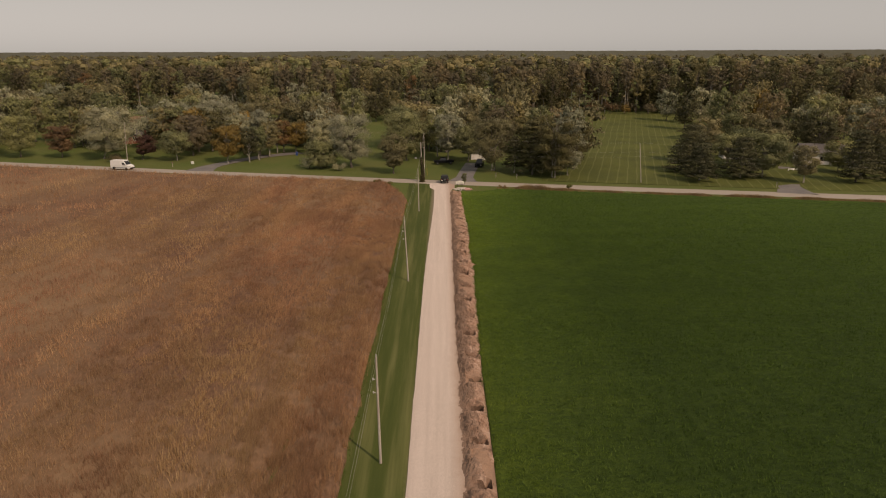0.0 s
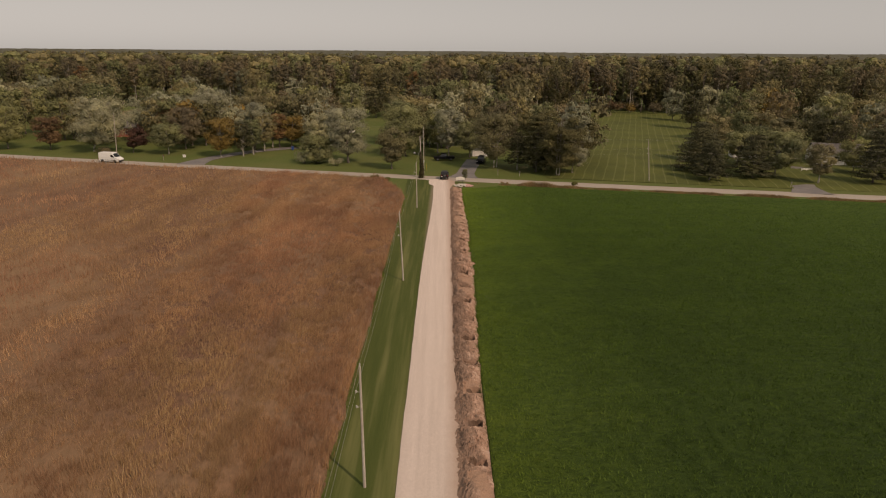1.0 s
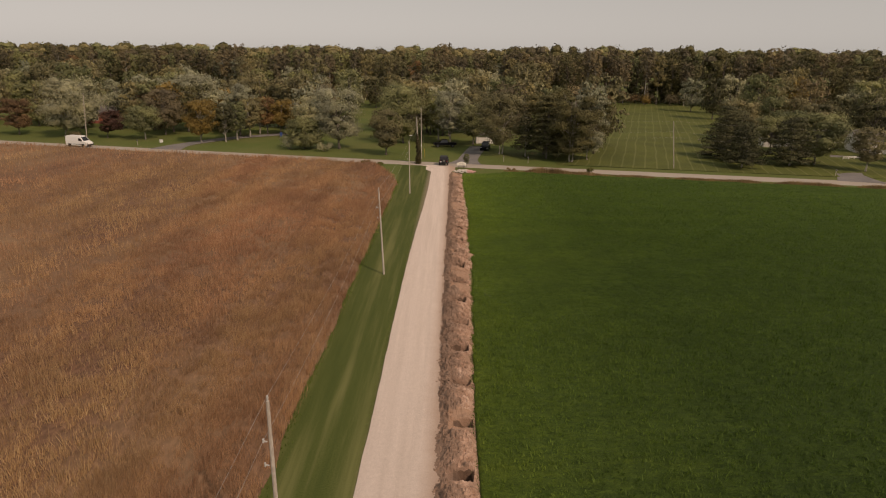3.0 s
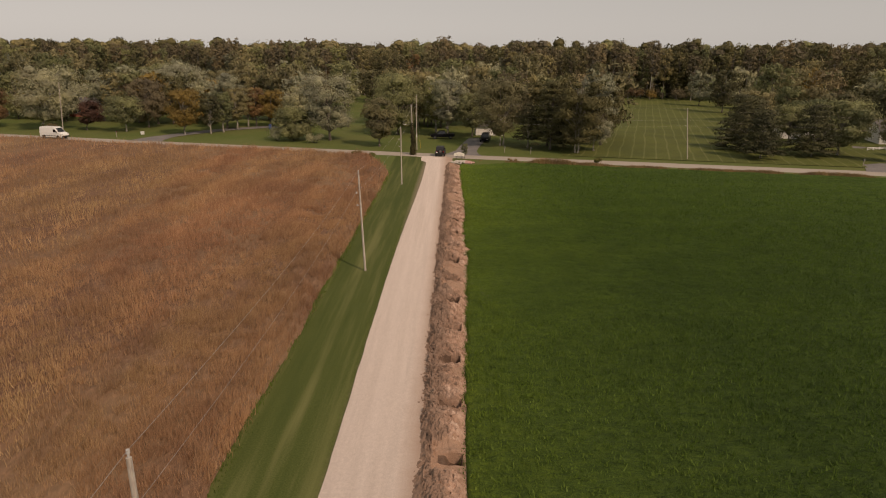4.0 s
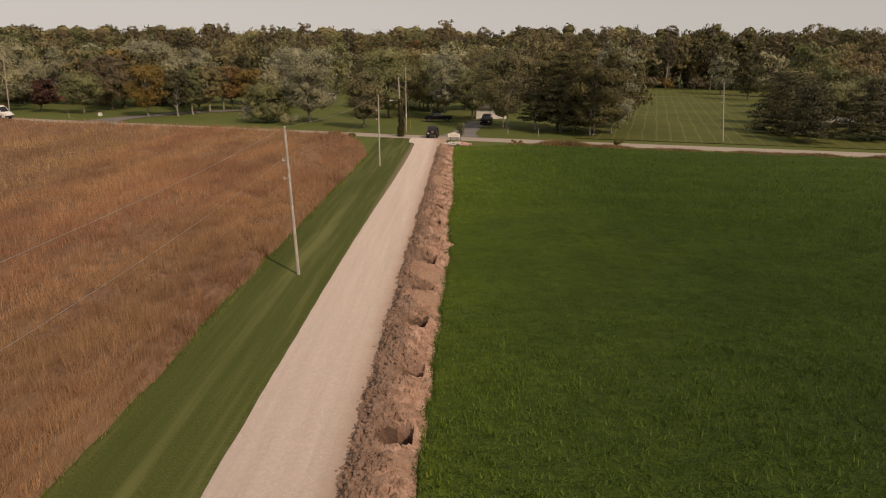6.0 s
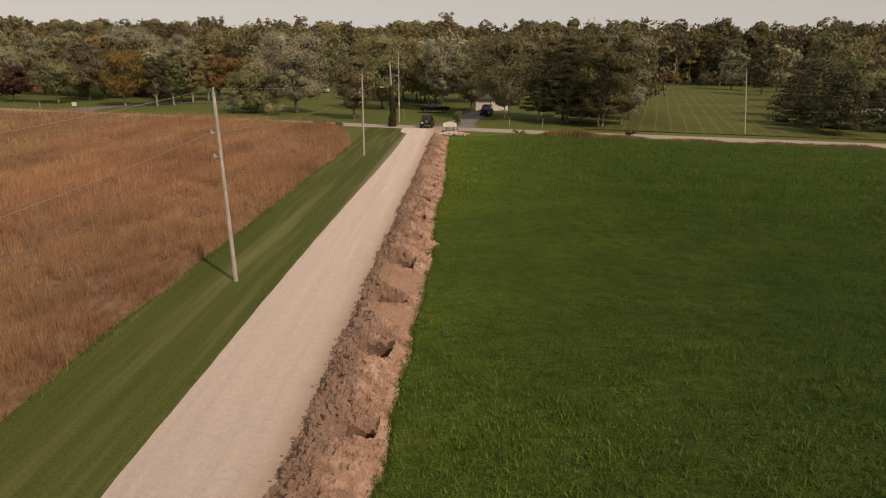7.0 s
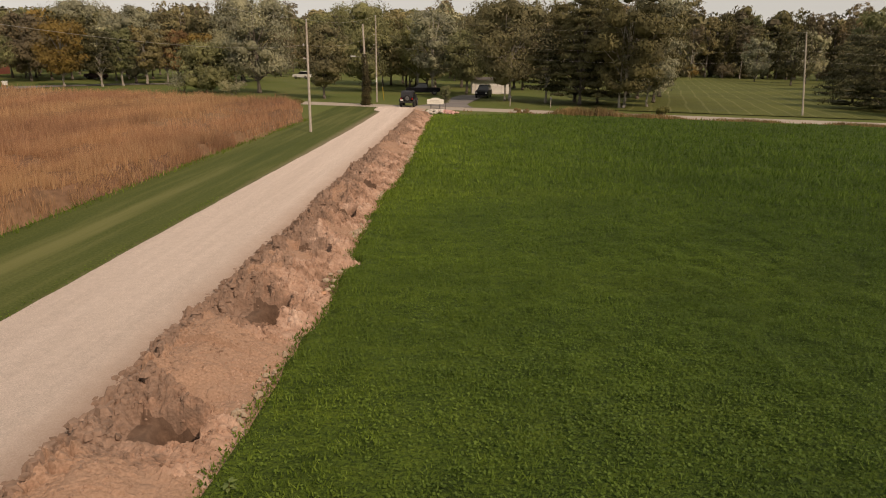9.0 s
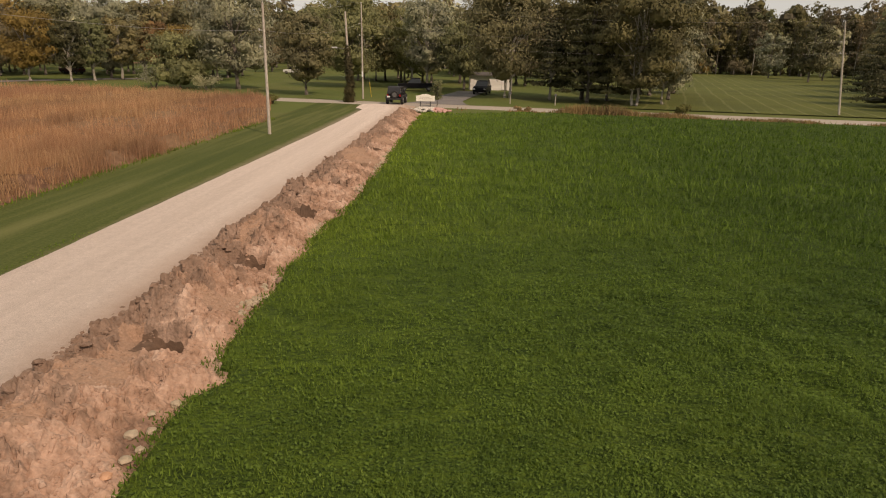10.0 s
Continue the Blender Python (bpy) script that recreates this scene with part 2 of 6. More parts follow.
def raw_mesh(name, verts, faces, smooth=False):
    """A mesh from arrays; faces is (n, 3) or (n, 4)."""
    verts, faces = np.asarray(verts, np.float32), np.asarray(faces, np.int32)
    me = bpy.data.meshes.new(name)
    k = faces.shape[1]
    me.vertices.add(len(verts))
    me.vertices.foreach_set("co", verts.ravel())
    me.loops.add(faces.size)
    me.loops.foreach_set("vertex_index", faces.ravel())
    me.polygons.add(len(faces))
    me.polygons.foreach_set("loop_start", np.arange(0, faces.size, k, dtype=np.int32))
    me.polygons.foreach_set("use_smooth", np.full(len(faces), smooth))
    me.update(calc_edges=True)
    return me


def part(name, bm, material, parent, label=""):
    me = bpy.data.meshes.new(name)
    bm.to_mesh(me)
    bm.free()
    return link_mesh(name, me, material, parent, label)


def grid_faces(nu, nv):
    i, j = np.meshgrid(np.arange(nu - 1), np.arange(nv - 1), indexing="ij")
    a = (i * nv + j).ravel()
    return np.stack([a, a + nv, a + nv + 1, a + 1], 1)


def value_noise(x, y, seed=0):
    """Smooth noise from 0 to 1 on arrays."""
    x0, y0 = np.floor(x).astype(np.int64), np.floor(y).astype(np.int64)
    fx, fy = x - x0, y - y0
    fx, fy = fx * fx * (3 - 2 * fx), fy * fy * (3 - 2 * fy)

    def h(a, b):
        n = (a * 374761393 + b * 668265263 + seed * 974711) & 0xFFFFFFFF
        n = ((n ^ (n >> 13)) * 1274126177) & 0xFFFFFFFF
        return ((n ^ (n >> 16)) & 0xFFFF) / 65535.0

    a, b = h(x0, y0) * (1 - fx) + h(x0 + 1, y0) * fx, h(x0, y0 + 1) * (1 - fx) + h(x0 + 1, y0 + 1) * fx
    return a * (1 - fy) + b * fy


def fractal(x, y, scale, octaves=4, seed=0):
    s, a, n = 0, 1.0, 0
    for o in range(octaves):
        s, n = s + a * value_noise(x * scale, y * scale, seed + o), n + a
        a, scale = a * 0.5, scale * 2.03
    return s / n


def smooth_step(a, b, x):
    t = np.clip((x - a) / (b - a), 0, 1)
    return t * t * (3 - 2 * t)


# ---- plan ----


def road_near(x):
    """Near edge of the cross road."""
    return 146.2 - 0.21 * x + 0.00015 * x * x


def road_far(x):
    return road_near(x) + 5.5 + 0.004 * abs(x)


def brown_top(x):
    return np.minimum(road_near(x) - 1.6, 128.0 + (-7.2 - x) * 3.3)


def sheet(name, x0, x1, nx, ylow, yhigh, ny, z, material, label, category, power=1.0):
    """A strip of ground between two curves ylow(x) and yhigh(x)."""
    xs = np.linspace(x0, x1, nx)
    vs = np.linspace(0, 1, ny) ** power
    X, V = np.meshgrid(xs, vs, indexing="ij")
    Y = ylow(X) + V * (yhigh(X) - ylow(X))
    Z = z(X, Y) if callable(z) else np.full_like(X, z)
    me = raw_mesh(name, np.stack([X, Y, Z], -1).reshape(-1, 3), grid_faces(nx, ny), True)
    ob = link_mesh(name, me, material)
    return tagged(ob, label, category, kind="structure")


def build_ground():
    xs = np.concatenate([-np.geomspace(4500, 150, 14), np.linspace(-140, 0, 29), [1.9, 2.0, 3.9, 4.0], np.linspace(5, 140, 28), np.geomspace(150, 4500, 14)])
    ys = np.concatenate([-np.geomspace(400, 60, 8), np.linspace(-50, 330, 77), np.geomspace(345, 4800, 24)])
    X, Y = np.meshgrid(xs, ys, indexing="ij")
    Z = -0.06 - 1.2 * ((X > 1.95) & (X < 3.95) & (Y > 5) & (Y < 136))
    me = raw_mesh("ground", np.stack([X, Y, Z], -1).reshape(-1, 3), grid_faces(len(xs), len(ys)), True)
    tagged(link_mesh("ground", me, M_LAWN), "green lawn and rough grass over flat country", "ground", kind="structure")


build_ground()
const = lambda c: (lambda X: np.full_like(X, c))
sheet("verge", -7.9, -1.3, 28, const(-60), lambda X: road_near(X) - 0.1, 300,
      lambda X, Y: -0.02 + 0.05 * fractal(X, Y, 0.8, 3, 5) - 0.05 * smooth_step(-3.2, -2.4, X), M_STRIP,
      "mown green grass verge beside the gravel road", "grass verge")


def gravel_z(X, Y):
    ruts = 0.025 * (np.exp(-((X + 1.45) / 0.35) ** 2) + np.exp(-((X - 0.25) / 0.35) ** 2))
    return 0.045 - 0.012 * (X + 0.55) ** 2 - ruts * 0.6 + 0.02 * fractal(X, Y, 1.5, 3, 9)


def road_edges(V, Y, x0, x1):
    flare = 3.2 * smooth_step(139.5, 146.5, Y)
    bend = np.interp(Y, (84, 97, 110, 124, 138), (0.0, 0.22, 0.5, 0.72, 0.66))
    l = x0 + bend - flare + 0.10 * (fractal(Y, Y * 0, 0.5, 4, 3) - 0.5)
    r = x1 + flare * 0.9 + 0.2 * (fractal(Y, Y * 0, 0.6, 4, 4) - 0.5)
    return l + V * (r - l)


def build_gravel_road():
    vs, ys = np.linspace(0, 1, 22), np.concatenate([np.linspace(-60, 30, 60), np.linspace(30.4, 147.6, 330)])
    V, Y = np.meshgrid(vs, ys, indexing="ij")
    X = road_edges(V, Y, -2.52, 1.9)
    Z = gravel_z(X, Y) + 0.02 * smooth_step(138, 146, Y)
    me = raw_mesh("gravel_road", np.stack([X, Y, Z], -1).reshape(-1, 3), grid_faces(len(vs), len(ys)), True)
    tagged(link_mesh("gravel_road", me, M_GRAVEL), "pale gravel country road with faint wheel tracks", "road", kind="structure")


build_gravel_road()
sheet("cross_road", -320, 320, 260, road_near, road_far, 18,
      lambda X, Y: -0.08 + 0.10 * smooth_step(0, 1.6, np.minimum(Y - road_near(X), road_far(X) - Y)), M_TARMAC,
      "pale worn country road crossing the end of the lane", "road")
sheet("hay_field", 24, 150, 60, lambda X: road_far(X) + 3.2, lambda X: 340 - 0.2 * X, 60,
      lambda X, Y: -0.02 + 0.1 * fractal(X, Y, 0.1, 3, 2), M_HAY, "cut yellow-green hay field with swath lines", "field")


sheet("far_stubble_field", -150, -104, 20, const(284), const(316), 12, lambda X, Y: 0.0 + 0.2 * fractal(X, Y, 0.2, 3, 6), M_BROWNSOIL,
      "reddish-brown dry field glimpsed before the woods", "field")


def strip_path(name, pts, w0, w1, z, material, label, category):
    """A lane along a bent line."""
    p = [Vector(q) for q in pts]
    vs, n = [], 24
    for i in range(n + 1):
        u = i / n * (len(p) - 1)
        k = min(int(u), len(p) - 2)
        f = u - k
        a, b = p[k], p[k + 1]
        m0 = (p[k + 1] - p[max(k - 1, 0)]) * 0.5
        m1 = (p[min(k + 2, len(p) - 1)] - p[k]) * 0.5
        h = a * (2 * f**3 - 3 * f**2 + 1) + m0 * (f**3 - 2 * f**2 + f) + b * (3 * f**2 - 2 * f**3) + m1 * (f**3 - f**2)
        d = (p[k + 1] - p[k]).normalized()
        side = Vector((d.y, -d.x))
        w = (w0 + (w1 - w0) * min(1, i / n * 3)) / 2
        for s in (-1, -0.33, 0.33, 1):
            vs.append((h.x + side.x * w * s, h.y + side.y * w * s, z))
    me = raw_mesh(name, vs, grid_faces(n + 1, 4), True)
    return tagged(link_mesh(name, me, material), label, category, kind="structure")


strip_path("driveway", [(77.0, 134.8), (79.5, 143), (85.5, 155), (92, 168)], 8.5, 4.5, 0.02, M_DRIVE, "grey tarmac driveway leading to a house", "driveway")
strip_path("driveway", [(4.6, 149.5), (5.4, 155), (6.6, 164), (8.5, 176)], 7.5, 4.2, 0.02, M_DRIVE, "grey tarmac driveway between tall trees", "driveway")
strip_path("driveway", [(-64, 164.5), (-63.4, 171), (-60, 179), (-54, 188), (-44, 196)], 8, 4.5, 0.02, M_DRIVE, "dark tarmac driveway under maples", "driveway")

# ---- brown crop ----


def brown_z(X, Y):
    body = 0.62 + 0.35 * (fractal(X, Y, 0.12, 3, 21) - 0.5) + 0.55 * (fractal(X, Y, 0.9, 3, 22) - 0.5)
    rows = 0.10 * np.sin(X * 2 * np.pi / 0.76) * smooth_step(-26, -9, X)
    track = 0.45 * np.exp(-((X + 12.3 + 2.4 * (fractal(X * 0, Y, 0.05, 3, 24) - 0.5)) / 1.0) ** 2) * smooth_step(0.28, 0.5, fractal(X, Y, 0.12, 3, 25))
    return body + rows - track


def build_brown_field():
    xs = np.concatenate([np.linspace(-320, -64, 50), np.linspace(-62, -20.2, 70), np.linspace(-20, -7.3, 50)])
    vs = np.concatenate([np.linspace(0, 0.4, 40)[:-1], np.linspace(0.4, 1, 220)])
    X, V = np.meshgrid(xs, vs, indexing="ij")
    Y = -60 + V * (brown_top(X) + 60)
    edge = np.minimum(smooth_step(-7.3, -8.0, X), smooth_step(0, 0.9, brown_top(X) - Y))
    Z = -0.05 + edge * brown_z(X, Y)
    X = X + 0.6 * (fractal(X * 0, Y, 0.25, 4, 14) - 0.5) * smooth_step(-12, -7.3, X)
    me = raw_mesh("brown_crop_field", np.stack([X, Y, Z], -1).reshape(-1, 3), grid_faces(len(xs), len(vs)), True)
    tagged(link_mesh("brown_crop_field", me, M_BROWNSOIL), "dry reddish-brown ripe crop field standing waist high", "field", kind="structure")


def blades(x, y, z, h, w, lean, rng, bend=0.0):
    """Upright pointed blades, one triangle each."""
    n = len(x)
    a = rng.uniform(0, 2 * np.pi, n)
    dx, dy = np.cos(a) * w / 2, np.sin(a) * w / 2
    la, ll = rng.uniform(0, 2 * np.pi, n), rng.uniform(0, lean, n) * h
    b0, b1 = np.stack([x - dx, y - dy, z], -1), np.stack([x + dx, y + dy, z], -1)
    tip = np.stack([x + np.cos(la) * ll + bend * h, y + np.sin(la) * ll, z + h], -1)
    v = np.stack([b0, b1, tip], 1).reshape(-1, 3)
    return v, np.arange(3 * n).reshape(-1, 3)


def build_stalks():
    rng = np.random.default_rng(4)
    out_v = []
    zones = [(-16, -7.4, 24, 112, 330, 0.46), (-34, -16, 22, 118, 110, 0.8), (-7.4 - 60, -34, 20, 140, 30, 1.2),
             (-40, -7.4, 112, 158, 75, 0.8), (-130, -67, 20, 172, 7, 1.7), (-67, -40, 140, 165, 14, 1.5)]
    for x0, x1, y0, y1, dens, size in zones:
        n = int((x1 - x0) * (y1 - y0) * dens)
        x, y = rng.uniform(x0, x1, n), rng.uniform(y0, y1, n)
        keep = (y < brown_top(x) - 0.2) & (rng.uniform(0, 1, n) < smooth_step(0.34, 0.66, 0.6 * fractal(x, y, 0.5, 3, 31) + 0.5 * fractal(x, y, 1.6, 2, 33)))
        x, y = x[keep], y[keep]
        if x1 > -10:
            x = np.round((x + 7.6) / 0.38) * 0.38 - 7.6 + rng.normal(0, 0.08, len(x))
        elif x1 > -35:
            x = np.round((x + 7.6) / 0.76) * 0.76 - 7.6 + rng.normal(0, 0.19, len(x))
        h = (0.38 + 0.46 * fractal(x, y, 0.2, 3, 32)) * rng.uniform(0.5, 1.5, len(x)) * (0.55 + 0.9 * fractal(x, y, 1.6, 2, 33)) * (0.75 + 0.25 * min(size, 1.35))
        z = np.maximum(0, brown_z(x, y) * smooth_step(-7.3, -8.0, x) - 0.25)
        out_v.append(blades(x, y, z, h + 0.15, 0.05 * size * rng.uniform(0.6, 1.4, len(x)), 0.5, rng)[0])
    v = np.concatenate(out_v)
    me = raw_mesh("dry_crop_stalks", v, np.arange(len(v)).reshape(-1, 3))
    tagged(link_mesh("dry_crop_stalks", me, M_STALK), "thin dry russet stalks of the ripe brown crop", "crop", kind="stuff")


build_brown_field()
build_stalks()

# ---- green crop ----


def green_top(x):
    return road_near(x) - 3.0 - 4.2 * smooth_step(15, 5, x)


def green_z(X, Y):
    return 0.02 + 0.10 * fractal(X, Y, 0.5, 3, 41) + 0.10 * fractal(X, Y, 3.1, 2, 43) + (0.08 + 0.12 * smooth_step(8, 15, X)) * fractal(X, Y, 1.7, 2, 42)


def crop_edge(y):
    line = np.interp(y, (40, 56, 64, 70, 78, 84, 89, 95.5, 101, 106, 113, 126, 138), (3.82, 3.8, 3.95, 4.03, 4.22, 4.45, 4.28, 4.14, 4.4, 4.42, 4.3, 4.05, 3.95))
    return line + 0.30 * (fractal(y, y * 0, 0.9, 3, 51) - 0.5) + 0.45 * np.exp(-((y - 87.4) / 0.45) ** 2)


def build_green_field():
    xs = np.concatenate([np.linspace(3.74, 4.0, 3), np.linspace(4.1, 30, 150), np.linspace(30.8, 80, 34), np.linspace(84, 320, 24)])
    vs = np.concatenate([np.linspace(0, 0.58, 36)[:-1], np.linspace(0.58, 1, 260)])
    X, V = np.meshgrid(xs, vs, indexing="ij")
    Y = -60 + V * (green_top(X) + 60)
    inside = smooth_step(-0.1, 0.25, X - crop_edge(Y))
    Z = -0.45 + inside * (0.40 + green_z(X, Y))
    me = raw_mesh("green_crop_field", np.stack([X, Y, Z], -1).reshape(-1, 3), grid_faces(len(xs), len(vs)), True)
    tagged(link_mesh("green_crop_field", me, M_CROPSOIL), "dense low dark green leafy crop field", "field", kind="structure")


def crop_spots(rng):
    """Places, and a size for each plant, thinning out smoothly away from the lane's end."""
    step = 2.0
    tx, ty = np.meshgrid(np.arange(4, 130, step), np.arange(12, 148, step), indexing="ij")
    tx, ty = tx.ravel(), ty.ravel()
    d = np.hypot((tx - 12) * 0.75, (ty - 84))
    d = np.maximum(d, np.where(ty < 80, 3 + 0.6 * (80 - ty), 0))
    size = np.clip(0.48 + 0.06 * np.maximum(d - 3, 0), 0.48, 2.3)
    k = rng.poisson(235 * step * step / size**2 * np.maximum(smooth_step(62, 34, d), (ty < 90) * smooth_step(48, 38, tx) * smooth_step(28, 36, ty)))
    x, y = np.repeat(tx, k) + rng.uniform(0, step, k.sum()), np.repeat(ty, k) + rng.uniform(0, step, k.sum())
    return x, y, np.repeat(size, k)


def build_crop_leaves():
    rng = np.random.default_rng(7)
    x, y, size = crop_spots(rng)
    thick = np.clip(0.55 + 1.2 * (fractal(x, y, 1.7, 2, 42) - 0.25), 0.45, 1) * (0.8 + 0.35 * fractal(x, y, 0.11, 3, 62))
    keep = (x > crop_edge(y)) & (y < green_top(x) - 0.1) & (rng.uniform(0, 1, len(x)) < thick)
    x, y, size = x[keep], y[keep], size[keep]
    z = green_z(x, y) * smooth_step(0, 0.4, x - crop_edge(y)) - 0.04
    leafy = rng.uniform(0, 1, len(x)) < 0.16 + 0.38 * smooth_step(7, 15, x + 6 * fractal(x, y, 0.2, 2, 63))
    b = ~leafy
    n = b.sum()
    tall = np.minimum(size[b], 1.15)
    h = rng.uniform(0.055, 0.12, n) * (0.45 + 0.9 * fractal(x[b], y[b], 1.7, 2, 42)) * (0.55 + 0.45 * tall) * (1.0 + 0.35 * smooth_step(8, 15, x[b]))
    v = blades(x[b], y[b], z[b], h * (1 + 0.9 * smooth_step(0.7, 1.6, size[b])), 0.027 * size[b] * (1 + 0.35 * smooth_step(0.6, 1.2, size[b])) * rng.uniform(0.7, 1.3, n), 0.9, rng)[0]
    me = raw_mesh("crop_blades", v, np.arange(len(v)).reshape(-1, 3))
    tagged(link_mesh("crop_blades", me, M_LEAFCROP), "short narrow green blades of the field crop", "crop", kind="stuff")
    x, y, z, size = x[leafy], y[leafy], z[leafy], size[leafy]
    n, size = len(x), np.minimum(size, 0.62)
    L, W = rng.uniform(0.065, 0.125, n) * size, rng.uniform(0.026, 0.048, n) * size
    a, up = rng.uniform(0, 2 * np.pi, n), rng.uniform(0.0, 0.8, n)
    d = np.stack([np.cos(a) * np.cos(up), np.sin(a) * np.cos(up), np.sin(up)], -1)
    s = np.stack([-np.sin(a), np.cos(a), rng.uniform(-0.4, 0.4, n)], -1)
    c = np.stack([x, y, z + rng.uniform(0.02, 0.09, n) * np.minimum(size, 1.2)], -1)
    v = np.stack([c, c + d * (L * 0.55)[:, None] + s * W[:, None], c + d * L[:, None] - np.array([0, 0, 1]) * (L * 0.12)[:, None],
                  c + d * (L * 0.55)[:, None] - s * W[:, None]], 1).reshape(-1, 3)
    me = raw_mesh("crop_leaves", v, np.arange(len(v)).reshape(-1, 4))
    tagged(link_mesh("crop_leaves", me, M_LEAFCROP), "small green leaves of the low field crop", "crop", kind="stuff")


build_green_field()
build_crop_leaves()

# ---- dug soil ----


def chunks(x, y, scale, seed):
    """Flat tilted blocks round scattered points: height from about -0.5 to 1, and the distance from each middle."""
    x, y = x * scale, y * scale
    x0, y0 = np.floor(x), np.floor(y)
    best, high = np.full(x.shape, 9.0), np.zeros(x.shape)
    for i in (-1, 0, 1):
        for j in (-1, 0, 1):
            cx, cy = x0 + i, y0 + j
            dx, dy = x - cx - value_noise(cx, cy, seed), y - cy - value_noise(cx, cy, seed + 1)
            d = np.hypot(dx, dy)
            tilt = (value_noise(cx, cy, seed + 3) - 0.5) * dx + (value_noise(cx, cy, seed + 4) - 0.5) * dy
            near = d < best
            best = np.where(near, d, best)
            high = np.where(near, value_noise(cx, cy, seed + 2) + 1.3 * tilt, high)
    return high, best


def fine_soil(X, Y):
    """Where the spoil is fine and sandy, with no clods: 0 to 1."""
    heaps = np.exp(-(((X - 2.4) / 0.75) ** 2 + ((Y - 85.2) / 0.55) ** 2) ** 2) + np.exp(-(((X - 2.6) / 0.5) ** 2 + ((Y - 87.6) / 0.35) ** 2) ** 2)
    return smooth_step(0.64, 0.70, fractal(X, Y, 0.42, 2, 98) + 0.05 * (fractal(X, Y, 5.0, 3, 99) - 0.5) + 0.28 * heaps) * smooth_step(2.0, 2.5, X + 0.8 * (fractal(X, Y, 1.5, 3, 92) - 0.5))


def slot_in(X, Y):
    """Where a square hole is cut, 0 to 1, how far along the lane from its middle, its half length, and its own chance."""
    u = ((Y - 33.0) / 5.06 + 0.5) % 1.0 - 0.5
    k = np.floor((Y - 33.0) / 5.06 + 0.5)
    own, own2 = value_noise(k, k * 0 + 3, 96), value_noise(k, k * 0 + 5, 97)
    v = u * 5.06 + 0.14 * (fractal(X, Y, 1.5, 3, 76) - 0.5) + 0.25 * (own2 - 0.5)
    w = X + 0.16 * (fractal(X, Y, 1.8, 3, 79) - 0.5) + 0.2 * (own - 0.5)
    half = 0.30 + 0.14 * own + 0.16 * np.exp(-((Y - 83.6) / 2.0) ** 4)
    return smooth_step(half + 0.12, half, np.abs(v)) * smooth_step(2.15, 2.45, w) * smooth_step(3.72, 3.62, w), v, w, half, u, own2


def berm_z(X, Y):
    """Rubbly spoil along the lane, with a slot every five metres that falls away to a square hole by the crop."""
    slot, v, w, half, u, own2 = slot_in(X, Y)
    e = crop_edge(Y)
    side = smooth_step(1.35, 2.25, X + 0.7 * (fractal(X, Y, 0.9, 4, 71) - 0.5)) * smooth_step(e + 0.18, e - 0.42, X + 0.4 * (fractal(X, Y, 1.1, 4, 72) - 0.5))
    heap = smooth_step(0.12, 0.30, np.abs(u) + 0.06 * (fractal(X, Y, 1.3, 3, 77) - 0.5))
    road_side = smooth_step(2.75, 1.95, X + 1.1 * (fractal(X, Y, 0.6, 3, 93) - 0.5))
    fine = fine_soil(X, Y) * (1 - road_side)
    z = 0.10 + (0.34 + 0.22 * own2) * heap * np.exp(-((X - 2.75) / 0.85) ** 2) + 0.10 * road_side + 0.26 * (fractal(X, Y, 0.8, 3, 73) - 0.5)
    wx, wy = X + 0.09 * (fractal(X, Y, 4.0, 2, 91) - 0.5), Y + 0.09 * (fractal(X, Y, 4.0, 2, 94) - 0.5)
    h1, d1 = chunks(wx, wy, 2.6, 83)
    h2, d2 = chunks(wx, wy, 6.0, 187)
    h3, d3 = chunks(wx, wy, 13.0, 211)
    lumps = (0.17 + 0.06 * road_side) * h1 * smooth_step(0.85, 0.4, d1) + (0.13 + 0.10 * road_side) * h2 * smooth_step(0.8, 0.4, d2) + 0.06 * h3
    z = side * (z + lumps * (1 - 0.75 * fine) - 0.10 * road_side - 0.06)
    apron = 0.7 * np.exp(-((v + half + 0.45) / 0.4) ** 2) * smooth_step(2.2, 2.7, w)
    floor_z = -0.10 - (0.85 + 0.2 * own2) * smooth_step(2.55 + 0.5 * own2, 3.05 + 0.5 * own2, w) + 0.12 * (fractal(X, Y, 3.0, 3, 78) - 0.5)
    rim = 0.10 * side * np.exp(-((v - half - 0.25) / 0.14) ** 2) * smooth_step(2.2, 2.6, w) * smooth_step(4.0, 3.5, w)
    return -0.05 + (z * (1 - apron) + rim) * (1 - slot) + np.minimum(floor_z, z) * slot


M_DIRT, _t, _p = nodes_of("dug_soil")
_v = coords(_t)
_a, _b, _c = noise_node(_t, _v, 0.8, 6, 0.65), noise_node(_t, _v, 9, 6, 0.7), noise_node(_t, _v, 1.5, 5, 0.7)
_col = ramp(_t, _a, [(0.36, (0.185, 0.118, 0.086)), (0.45, (0.30, 0.190, 0.135)), (0.54, (0.385, 0.257, 0.192)), (0.66, (0.48, 0.35, 0.277))])
_sep = _t.nodes.new("ShaderNodeSeparateXYZ")
_t.links.new(_v, _sep.inputs[0])
_rng = _t.nodes.new("ShaderNodeMapRange")
for _k, _val in zip(("From Min", "From Max", "To Min", "To Max"), (1.5, 3.8, 0.34, -0.14)):
    _rng.inputs[_k].default_value = _val
_t.links.new(_sep.outputs[0], _rng.inputs["Value"])
_add = _t.nodes.new("ShaderNodeMath")
_t.links.new(_c, _add.inputs[0])
_t.links.new(_rng.outputs[0], _add.inputs[1])
